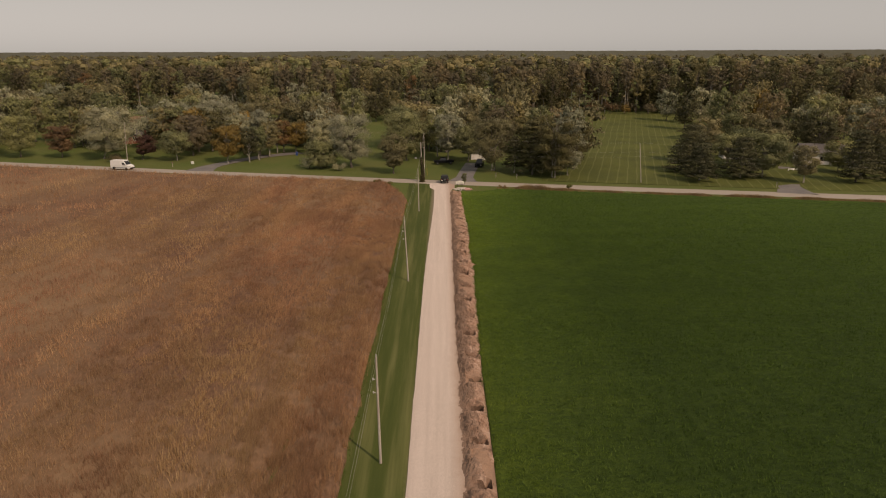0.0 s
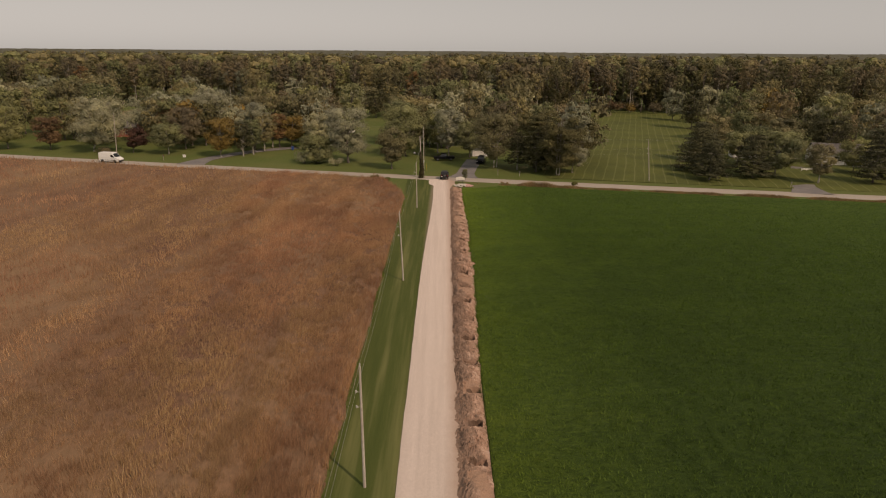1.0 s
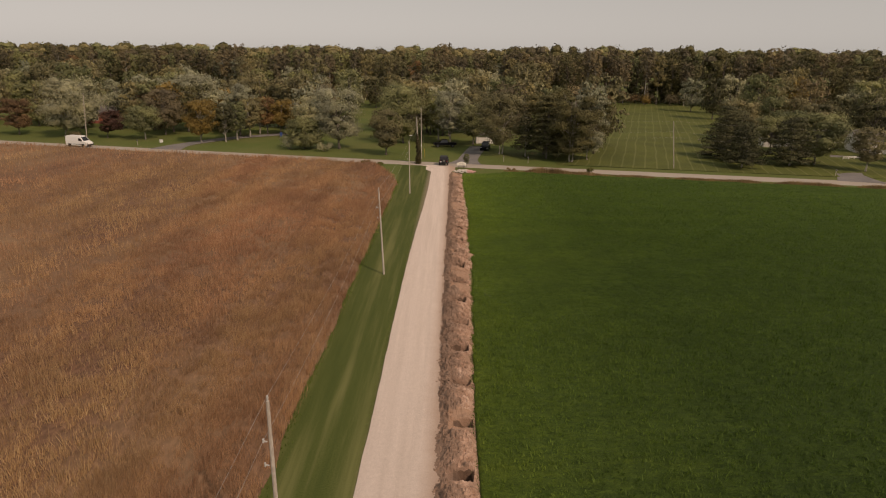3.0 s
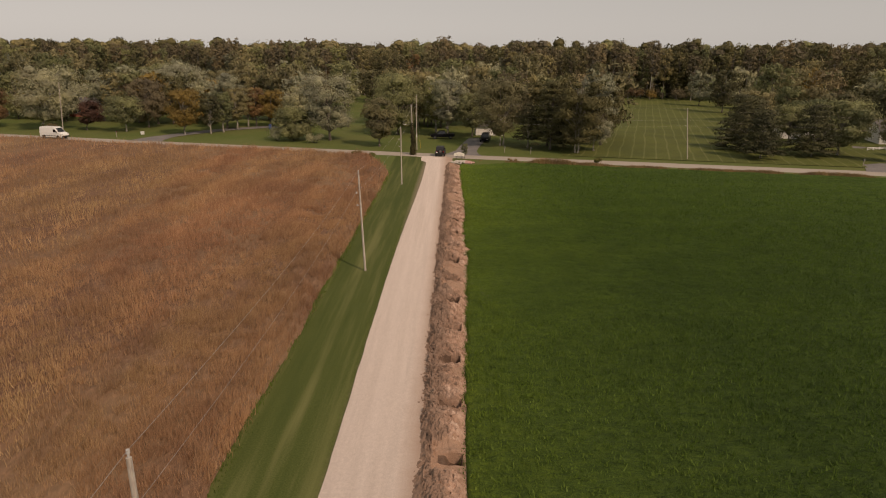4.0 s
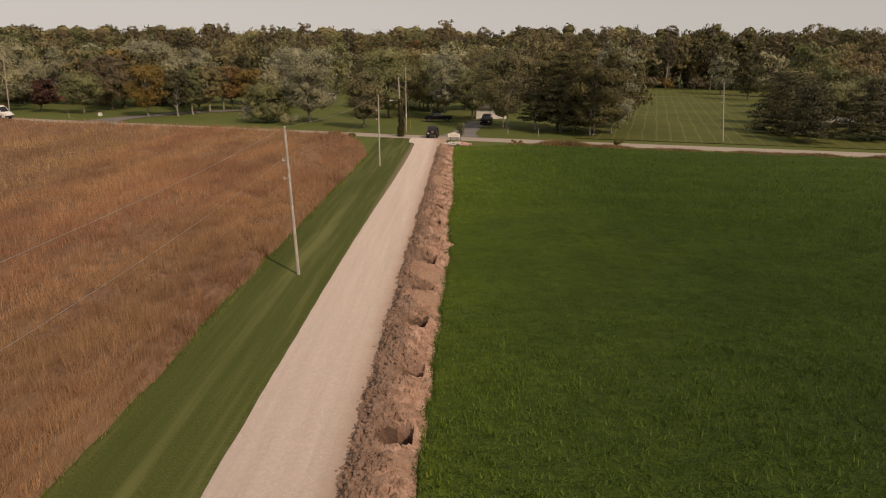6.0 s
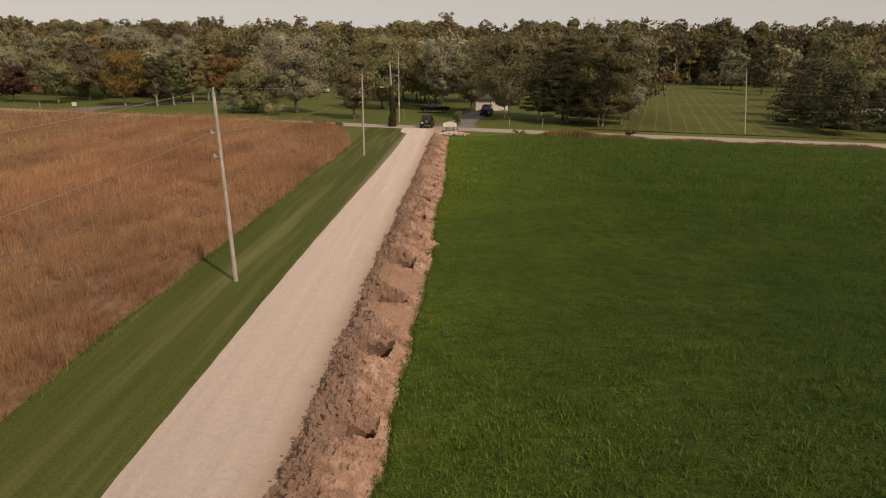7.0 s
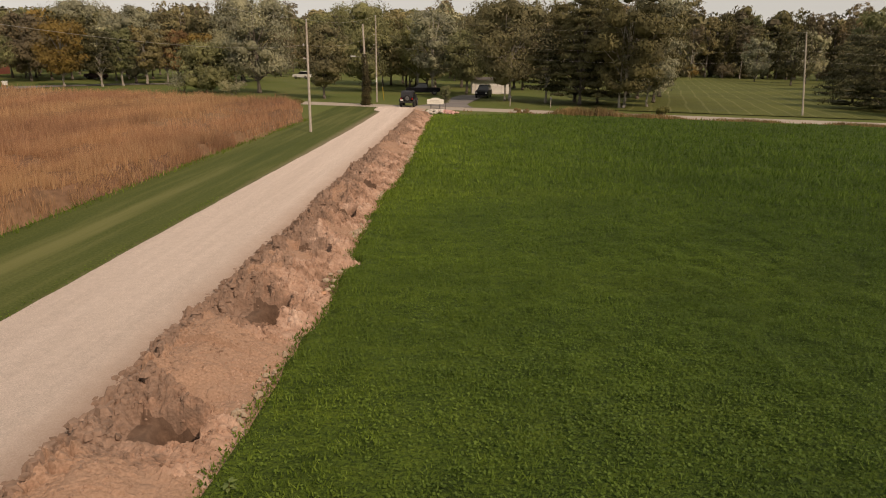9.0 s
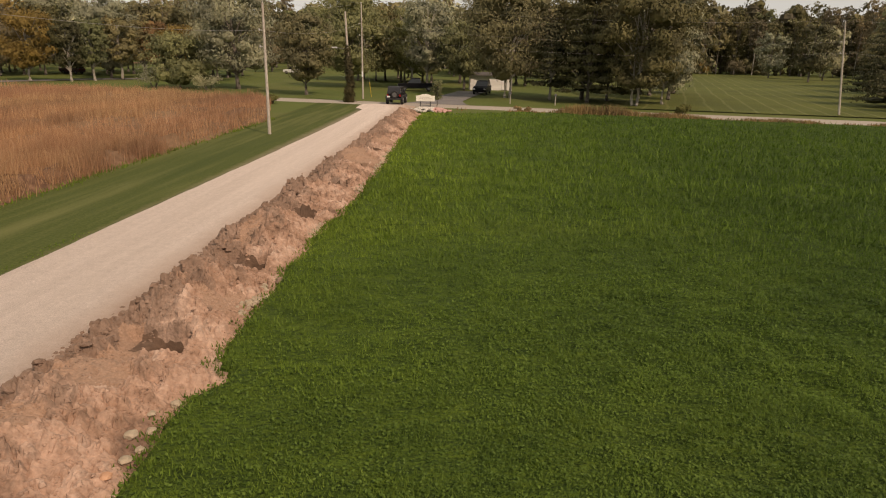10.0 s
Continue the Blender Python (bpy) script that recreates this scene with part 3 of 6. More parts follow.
_col = mixed(_t, ramp(_t, _add.outputs[0], [(0.44, (0, 0, 0)), (0.60, (0.85, 0.85, 0.85))]), _col, (0.215, 0.148, 0.112))
_col = mixed(_t, 1.0, _col, ramp(_t, _b, [(0.3, (0.78, 0.78, 0.78)), (0.7, (1.28, 1.26, 1.24))]), "MULTIPLY")
_t.links.new(_col, _p.inputs["Base Color"])
_p.inputs["Roughness"].default_value = 0.97
_p.inputs["Specular IOR Level"].default_value = 0.1
_vor = _t.nodes.new("ShaderNodeTexVoronoi")
_vor.inputs["Scale"].default_value = 17.0
_t.links.new(_v, _vor.inputs["Vector"])
_sum = _t.nodes.new("ShaderNodeMath")
_sum.operation = "SUBTRACT"
_t.links.new(noise_node(_t, _v, 18, 4, 0.6), _sum.inputs[0])
_t.links.new(_vor.outputs["Distance"], _sum.inputs[1])
bumped(_t, _p, _sum.outputs[0], 0.5, 0.025)


# Darker soil colour that stands in for the shade inside the pits.
M_PITSHADE = surface("pit_shade_soil", (0.095, 0.058, 0.041), (0.18, 0.115, 0.080), 9, 1.5, (0.14, 0.095, 0.070), relief=0.03)


M_FINESOIL = surface("fine_orange_soil", (0.24, 0.148, 0.098), (0.40, 0.258, 0.182), 22, 1.3, (0.29, 0.195, 0.142), relief=0.03)


def build_berm():
    vs, fs, kinds, n = [], [], [], 0
    for y0, y1, step in ((4, 40, 0.13), (40, 76, 0.061), (76, 98, 0.031), (98, 138.6, 0.08)):
        xs = np.linspace(0.9, 5.0, int(4.1 / step) + 1)
        ys = np.linspace(y0, y1, int((y1 - y0) / step) + 1)
        X, Y = np.meshgrid(xs, ys, indexing="ij")
        fade = smooth_step(138.6, 136.2, Y)
        Z = berm_z(X, Y) * fade - 0.05 * (1 - fade)
        vs.append(np.stack([X, Y, Z], -1).reshape(-1, 3))
        fs.append(grid_faces(len(xs), len(ys)) + n)
        n += X.size
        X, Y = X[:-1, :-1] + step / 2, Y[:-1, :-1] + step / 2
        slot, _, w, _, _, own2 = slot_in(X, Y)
        # Faces inside a hole take the soil with pit shade in its colour.
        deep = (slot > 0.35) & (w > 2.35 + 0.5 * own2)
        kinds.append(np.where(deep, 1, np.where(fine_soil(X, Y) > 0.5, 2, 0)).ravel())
    me = raw_mesh("dug_soil_bank", np.concatenate(vs), np.concatenate(fs), False)
    for m in (M_DIRT, M_PITSHADE, M_FINESOIL):
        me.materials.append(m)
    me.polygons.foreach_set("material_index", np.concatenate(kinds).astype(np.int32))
    tagged(link_mesh("dug_soil_bank", me, None), "bank of freshly dug reddish-brown soil with a row of pits", "soil bank", kind="structure")


build_berm()


def rock_lump(rng, r, small=False):
    """A rough clod: a jittered, squashed icosahedron."""
    bm = bmesh.new()
    if small:
        bmesh.ops.create_cone(bm, cap_ends=True, segments=5, radius1=r, radius2=r * 0.62, depth=r * 1.2)
    else:
        bmesh.ops.create_icosphere(bm, subdivisions=1, radius=r)
    for v in bm.verts:
        v.co *= rng.uniform(0.7, 1.25)
        v.co.z *= 0.7
    me = bpy.data.meshes.new("tmp")
    bm.to_mesh(me)
    bm.free()
    bmesh_tris = me
    bmesh_tris.calc_loop_triangles()
    v = np.array([p.co for p in me.vertices])
    f = np.array([list(p.vertices) for p in me.loop_triangles])
    bpy.data.meshes.remove(me)
    return v, f


def scatter(name, places, material, label, category, seed):
    """Many small lumps in one mesh. places: rows of x, y, z, radius."""
    rng = np.random.default_rng(seed)
    kinds = [rock_lump(rng, 1.0, True) for _ in range(8)]
    vs, fs, n = [], [], 0
    for x, y, z, r in places:
        v, f = kinds[rng.integers(8)]
        a = rng.uniform(0, 6.28)
        c, s = np.cos(a), np.sin(a)
        q = v @ np.array([[c, s, 0], [-s, c, 0], [0, 0, 1]]) * r * rng.uniform(0.7, 1.3, 3) + (x, y, z)
        vs.append(q)
        fs.append(f + n)
        n += len(q)
    me = raw_mesh(name, np.concatenate(vs), np.concatenate(fs))
    return tagged(link_mesh(name, me, material), label, category, kind="stuff")


def build_clods():
    rng = np.random.default_rng(12)
    n = 10500
    y = np.concatenate([rng.uniform(56, 106, 9300), rng.uniform(106, 136, 1200)])
    x = np.where(rng.uniform(0, 1, n) < 0.16, rng.normal(1.55, 0.3, n), rng.uniform(1.7, 4.5, n))
    y = np.where(x < 1.0, y * 0 + 60, y)
    x = np.maximum(x, 1.0)
    r = 0.024 + (0.05 + 0.07 * smooth_step(2.9, 1.9, x)) * rng.uniform(0, 1, n) ** 2.2
    r = np.where(x < 1.65, 0.016 + 0.25 * (r - 0.024), r)
    m = 1800
    x = np.concatenate([x, 1.35 + np.abs(rng.normal(0, 0.55, m))])
    y = np.concatenate([y, rng.uniform(58, 100, m)])
    r = np.concatenate([r, 0.03 + 0.07 * rng.uniform(0, 1, m) ** 2])
    m = 3600
    x = np.concatenate([x, np.where(rng.uniform(0, 1, m) < 0.3, rng.normal(1.35, 0.2, m), rng.uniform(1.6, 4.4, m))])
    y = np.concatenate([y, rng.uniform(79, 97, m)])
    r = np.concatenate([r, 0.012 + 0.03 * rng.uniform(0, 1, m) ** 2])
    z = berm_z(x, y) + r * 0.2
    r = np.where((y > 77) & (y < 97) & (x > 2.4), r * 0.75, r)
    lie = (z > -0.12) & (x < crop_edge(y) + 0.05) & ((fine_soil(x, y) < 0.4) | (r < 0.034))
    scatter("soil_crumbs", np.stack([x, y, z, r], -1)[lie], M_DIRT, "loose crumbs of dug brown soil", "soil", 3)
    kinds = []
    for _ in range(6):
        v, f = rock_lump(rng, 1.0)
        me = raw_mesh("clod", v, f)
        me.materials.append(M_DIRT)
        kinds.append(me)
    bank = bpy.data.objects["dug_soil_bank"]
    for _ in range(360):
        x, y = float(1.5 + abs(rng.normal(0, 0.75))), float(rng.uniform(56, 116))
        r = float(0.05 + 0.11 * rng.uniform() ** 1.8)
        if fine_soil(np.array([x]), np.array([y]))[0] > 0.3 or slot_in(np.array([x]), np.array([y]))[0][0] > 0.01:
            continue
        ob = new("clod", kinds[rng.integers(6)])
        ob.parent = bank
        zz = float(berm_z(np.array([x]), np.array([y]))[0])
        ob.matrix_basis = pose(x, y, zz + r * 0.15, rng.uniform(0, 40), rng.uniform(0, 40), rng.uniform(0, 360)) @ Matrix.Diagonal((r, r * rng.uniform(0.6, 1.0), r * 0.7, 1))
    spots = []
    for _ in range(420):
        y = rng.uniform(76, 126)
        if value_noise(np.array([y * 0.35]), np.array([0.0]), 5)[0] > 0.5:
            spots.append((float(crop_edge(np.array([y]))[0]) - abs(rng.normal(0, 0.18)), y, 0.04, rng.uniform(0.03, 0.09)))
    scatter("edge_stones", spots, M_EDGESTONE, "pale stones lying where soil meets crop", "stones", 9)


M_EDGESTONE = surface("pale_stone", (0.27, 0.215, 0.15), (0.46, 0.385, 0.28), 9, 2.5, (0.36, 0.27, 0.20), relief=0.03)
build_clods()

# ---- poles ----


def tube(bm, a, b, r0, r1, sides=10):
    """A tapered round bar from a to b."""
    a, b = Vector(a), Vector(b)
    d = b - a
    m = Matrix.Translation((a + b) / 2) @ d.to_track_quat("Z", "Y").to_matrix().to_4x4()
    bmesh.ops.create_cone(bm, cap_ends=True, segments=sides, radius1=r0, radius2=r1, depth=d.length, matrix=m)


def utility_pole(x, y, h, lean, label, r=0.108):
    root = tagged(new("utility_pole"), label, "utility pole", "utility poles")
    root.location = (x, y, -0.1)
    top = (lean[0], lean[1], h + 0.1)
    bm = bmesh.new()
    tube(bm, (0, 0, 0), top, r, r * 0.66, 12)
    part("shaft", bm, M_POLE, root)
    bm = bmesh.new()
    tube(bm, top, (top[0], top[1], top[2] + 0.12), 0.035, 0.03, 8)
    tube(bm, (top[0], top[1], top[2] + 0.12), (top[0], top[1], top[2] + 0.22), 0.055, 0.045, 8)
    part("insulator", bm, M_INSUL, root, "small pale insulator")
    for k in (0.8, 0.68):
        bm = bmesh.new()
        c = Vector(top) * k
        tube(bm, c + Vector((-0.14, 0, 0)), c + Vector((-0.3, 0, 0.03)), 0.03, 0.03, 6)
        tube(bm, c + Vector((-0.3, 0, -0.04)), c + Vector((-0.3, 0, 0.12)), 0.045, 0.045, 8)
        part("bracket", bm, M_INSUL, root)
    return root


def wire(a, b, sag, r=0.007):
    cu = bpy.data.curves.new("cable", "CURVE")
    cu.dimensions, cu.bevel_depth, cu.bevel_resolution = "3D", r, 1
    sp = cu.splines.new("POLY")
    sp.points.add(24)
    for i in range(25):
        u = i / 24
        p = Vector(a).lerp(Vector(b), u)
        sp.points[i].co = (p.x, p.y, p.z - 4 * sag * u * (1 - u), 1)
    cu.materials.append(M_WIRE)
    return tagged(new("overhead_cable", cu), "thin pale overhead cable strung between poles", "cable", "overhead cables")


M_INSUL = plain("insulator_glaze", (0.45, 0.44, 0.42), 0.3)
M_WIRE = plain("cable_metal", (0.42, 0.40, 0.37), 0.5, 0.6)
LANE_POLES = [(-4.6, 0.6, 8.9, (-0.1, 0)), (-4.6, 40.45, 8.9, (-0.05, 0.0)), (-4.6, 80.5, 8.7, (-0.4, 0.3)), (-4.6, 120.0, 8.2, (-0.1, 0.4))]
for x, y, h, lean in LANE_POLES:
    utility_pole(x, y, h, lean, "weathered pale grey wooden pole on the mown verge")
cross_pole = utility_pole(-4.5, 156.0, 10.6, (-0.1, 0.3), "grey wooden pole on the lawn beyond the crossing")
utility_pole(46.8, 147.4, 9.1, (-0.9, 0.5), "pale wooden pole on the grass beside the cross road")
utility_pole(-86.0, 172.0, 11.6, (0.6, 0.3), "pale wooden pole on the roadside lawn before maples")
ends = [(x + l[0], y + l[1], h) for x, y, h, l in LANE_POLES] + [(-4.6, 156.3, 10.6)]
for a, b in zip(ends, ends[1:]):
    wire((a[0], a[1], a[2] + 0.2), (b[0], b[1], b[2] + 0.2), 0.5)
    wire((a[0] - 0.3, a[1], a[2] * 0.8), (b[0] - 0.3, b[1], b[2] * 0.8), 0.6)
cross = [(-190, 195, 11.5), (-85.4, 172.3, 11.6), (-4.6, 156.3, 10.6), (45.9, 147.9, 9.1), (125, 133, 8.8)]
for a, b in zip(cross, cross[1:]):
    wire((a[0], a[1], a[2] + 0.2), (b[0], b[1], b[2] + 0.2), 0.9, 0.005)
    if b[0] > 0:
        wire((a[0], a[1] - 0.3, a[2] * 0.8), (b[0], b[1] - 0.3, b[2] * 0.8), 1.0, 0.005)
        wire((a[0], a[1] - 0.3, a[2] * 0.68), (b[0], b[1] - 0.3, b[2] * 0.68), 1.1, 0.005)

# ---- trees ----
M_SILVER = foliage("silver_green_leaves", (0.14, 0.142, 0.098), (0.285, 0.29, 0.205), (0.50, 0.51, 0.38))
M_GREEN = foliage("mid_green_leaves", (0.10, 0.109, 0.053), (0.205, 0.215, 0.108), (0.36, 0.368, 0.195))
M_OLIVE = foliage("olive_leaves", (0.115, 0.105, 0.057), (0.22, 0.199, 0.11), (0.34, 0.308, 0.184))
M_DARK = foliage("dark_leaves", (0.055, 0.054, 0.028), (0.105, 0.100, 0.050), (0.19, 0.178, 0.092))
M_AMBER = foliage("amber_leaves", (0.15, 0.105, 0.034), (0.27, 0.185, 0.058), (0.39, 0.28, 0.095))
M_RUST = foliage("rust_leaves", (0.11, 0.070, 0.040), (0.178, 0.114, 0.064), (0.27, 0.17, 0.09))
M_CRIMSON = foliage("crimson_leaves", (0.075, 0.036, 0.030), (0.125, 0.062, 0.048), (0.18, 0.10, 0.075))
M_BROWNLEAF = foliage("brown_leaves", (0.10, 0.084, 0.054), (0.178, 0.149, 0.098), (0.27, 0.228, 0.156))
M_NEEDLE = foliage("pine_needles", (0.045, 0.046, 0.024), (0.088, 0.088, 0.046), (0.16, 0.155, 0.082), 0.1)


def leaf_cloud(centres, radii, count, size, rng, flat=0.75):
    """Small pointed leaf sprays scattered through many clumps, mostly near their skins."""
    k = rng.choice(len(centres), count, p=radii**2 / (radii**2).sum())
    d = rng.normal(0, 1, (count, 3))
    d[:, 2] = np.abs(d[:, 2]) * 1.1 - 0.4
    d /= np.linalg.norm(d, axis=1)[:, None]
    rad = radii[k] * np.clip(rng.normal(0.95, 0.24, count), 0.2, 1.15 if size > 0.45 else (1.3 if size > 0.3 else 1.5))
    pos = centres[k] + d * rad[:, None] * (1, 1, flat)
    whole = pos - centres.mean(0)
    whole /= np.linalg.norm(whole, axis=1)[:, None] + 1e-6
    nrm = d + 0.4 * whole + rng.normal(0, 0.36, (count, 3))
    nrm /= np.linalg.norm(nrm, axis=1)[:, None]
    side = rng.normal(0, 1, (count, 3)) * (1, 1, 0.6)
    t1 = np.cross(nrm, side)
    t1 /= np.linalg.norm(t1, axis=1)[:, None]
    t2 = np.cross(nrm, t1)
    s = (size * rng.uniform(0.55, 1.45, count))[:, None]
    v = np.stack([pos - t1 * s - t2 * s * 0.45, pos - t1 * s * 0.7 + t2 * s * 0.55, pos + t1 * s * 1.15 - nrm * s * 0.2], 1)
    return v.reshape(-1, 3)


def core_pieces(centres, radii, flat, scale, rng):
    """Facets of a rough ball inside every clump, so that a crown is not see-through."""
    g = np.array([-1.0, 0.0, 1.0])
    quads = []
    for ax in range(3):
        for sg in (-1.0, 1.0):
            for i in range(2):
                for j in range(2):
                    q = np.zeros((4, 3))
                    for k, (a, b) in enumerate(((i, j), (i + 1, j), (i + 1, j + 1), (i, j + 1))):
                        q[k, ax], q[k, (ax + 1) % 3], q[k, (ax + 2) % 3] = sg, g[a], g[b]
                    quads.append(q / np.linalg.norm(q, axis=1)[:, None])
    quads = np.array(quads)
    s = (radii * scale)[:, None, None, None] * np.array([1, 1, flat])
    v = centres[:, None, None, :] + quads[None] * s * rng.uniform(0.85, 1.15, (len(centres), len(quads), 1, 1))
    return v[:, :, [0, 1, 2, 0, 2, 3]].reshape(-1, 3)


def limb(bm, pts, r0, r1, sides=6):
    rings = []
    for i, p in enumerate(pts):
        d = (pts[min(i + 1, len(pts) - 1)] - pts[max(i - 1, 0)]).normalized()
        q = d.to_track_quat("Z", "Y")
        r = r0 + (r1 - r0) * i / (len(pts) - 1)
        rings.append([bm.verts.new(p + q @ Vector((math.cos(a) * r, math.sin(a) * r, 0))) for a in np.linspace(0, 2 * math.pi, sides, False)])
    for a, b in zip(rings, rings[1:]):
        for j in range(sides):
            bm.faces.new((a[j], a[(j + 1) % sides], b[(j + 1) % sides], b[j]))


def crown_plan(kind, h, w, clear, rng):
    """Where the clumps of a crown sit: centres and radii."""
    cs, rs = [], []
    if kind == "pine":
        layers = 11
        for i in range(layers):
            u = i / (layers - 1)
            z = clear + (h - clear) * (0.04 + 0.93 * u)
            reach = w / 2 * (1.0 - 0.75 * u) * rng.uniform(0.8, 1.1)
            for a in np.arange(0, 6.28, 6.28 / rng.integers(5, 8)) + rng.uniform(0, 6):
                for f in (0.45, 0.85):
                    r = reach * f * rng.uniform(0.8, 1.2)
                    cs.append((math.cos(a) * r, math.sin(a) * r, z + rng.uniform(-0.25, 0.25) - 0.06 * r))
                    rs.append(0.10 * w * rng.uniform(0.7, 1.2))
        cs.append((0, 0, h - 0.4))
        rs.append(0.05 * w)
        return np.array(cs), np.array(rs)
    n = {"round": 84, "tall": 80, "low": 90}[kind]
    mid, half = (h + clear) / 2, (h - clear) / 2
    power = {"round": 2.3, "tall": 3.6, "low": 2.6}[kind]
    for i in range(n):
        zr, a, q = rng.uniform(-1, 0.86), rng.uniform(0, 6.283), rng.uniform(0.12, 1) ** 0.5
        reach = (1 - abs(zr) ** power) ** (1 / power) * 0.92 + 0.08
        if kind == "low":
            reach *= 1.0 - 0.15 * (zr + 1) / 2
        r = w * rng.uniform(0.075, 0.14)
        cs.append((math.cos(a) * q * reach * (w / 2 - r * 0.8), math.sin(a) * q * reach * (w / 2 - r * 0.8), mid + zr * (half - r * 0.6)))
        rs.append(r)
    return np.array(cs), np.array(rs)


def make_tree(name, kind, x, y, h, w, leaves, label, clear=None, count=3000, size=0.18, seed=0, off=0.0, trunk=None, group="roadside trees", bark=None, stems=1, fill=2.7, limbs=16, cores=30):
    rng = np.random.default_rng(seed * 77 + 5)
    clear = h * 0.10 if clear is None else clear
    root = tagged(new(name), label, "tree", group)
    root.location = (x, y, -0.08)
    cs, rs = crown_plan(kind, h, w, clear, rng)
    cs[:, 0] += off * smooth_step(0, h * 0.5, cs[:, 2])
    r0 = trunk or 0.018 * h + 0.05
    bm = bmesh.new()
    for s in range(stems):
        sx, sy = (0, 0) if stems == 1 else (rng.uniform(-0.9, 0.9), rng.uniform(-0.6, 0.6))
        top = Vector((off * 0.8 + sx * 1.6, sy, h * 0.82))
        line = [Vector((sx, sy, 0)), Vector((sx * 1.05 + rng.normal(0, 0.08), sy, clear * 0.6)), Vector((sx * 1.2 + off * 0.3, sy, clear * 1.3)), top]
        limb(bm, [Vector((sx, sy, -0.1)), Vector((sx, sy, 0.25))] + line[1:], r0 * 1.25, r0 * 0.25, 8)
        order = rng.permutation(len(cs))[: limbs // stems + 2]
        for k in order:
            c = Vector(cs[k])
            z0 = min(max(clear * 0.85, c.z * 0.55), h * 0.75)
            u = z0 / (h * 0.82)
            a = Vector((sx, sy, 0)).lerp(top, u)
            a.z = z0
            mid = a.lerp(c, 0.5) + Vector((0, 0, 0.08 * (c - a).length))
            limb(bm, [a, mid, c], r0 * 0.42, r0 * 0.08, 5)
    part("trunk", bm, bark or M_BARK, root)
    flat = 0.32 if kind == "pine" else 0.78
    v = np.concatenate([leaf_cloud(cs, rs, int(count * fill), size, rng, flat), core_pieces(cs[:cores] * (0.8, 0.8, 1), rs[:cores], flat, 0.72, rng)])
    me = raw_mesh("crown", v, np.arange(len(v)).reshape(-1, 3))
    link_mesh("crown", me, leaves, root)
    return root


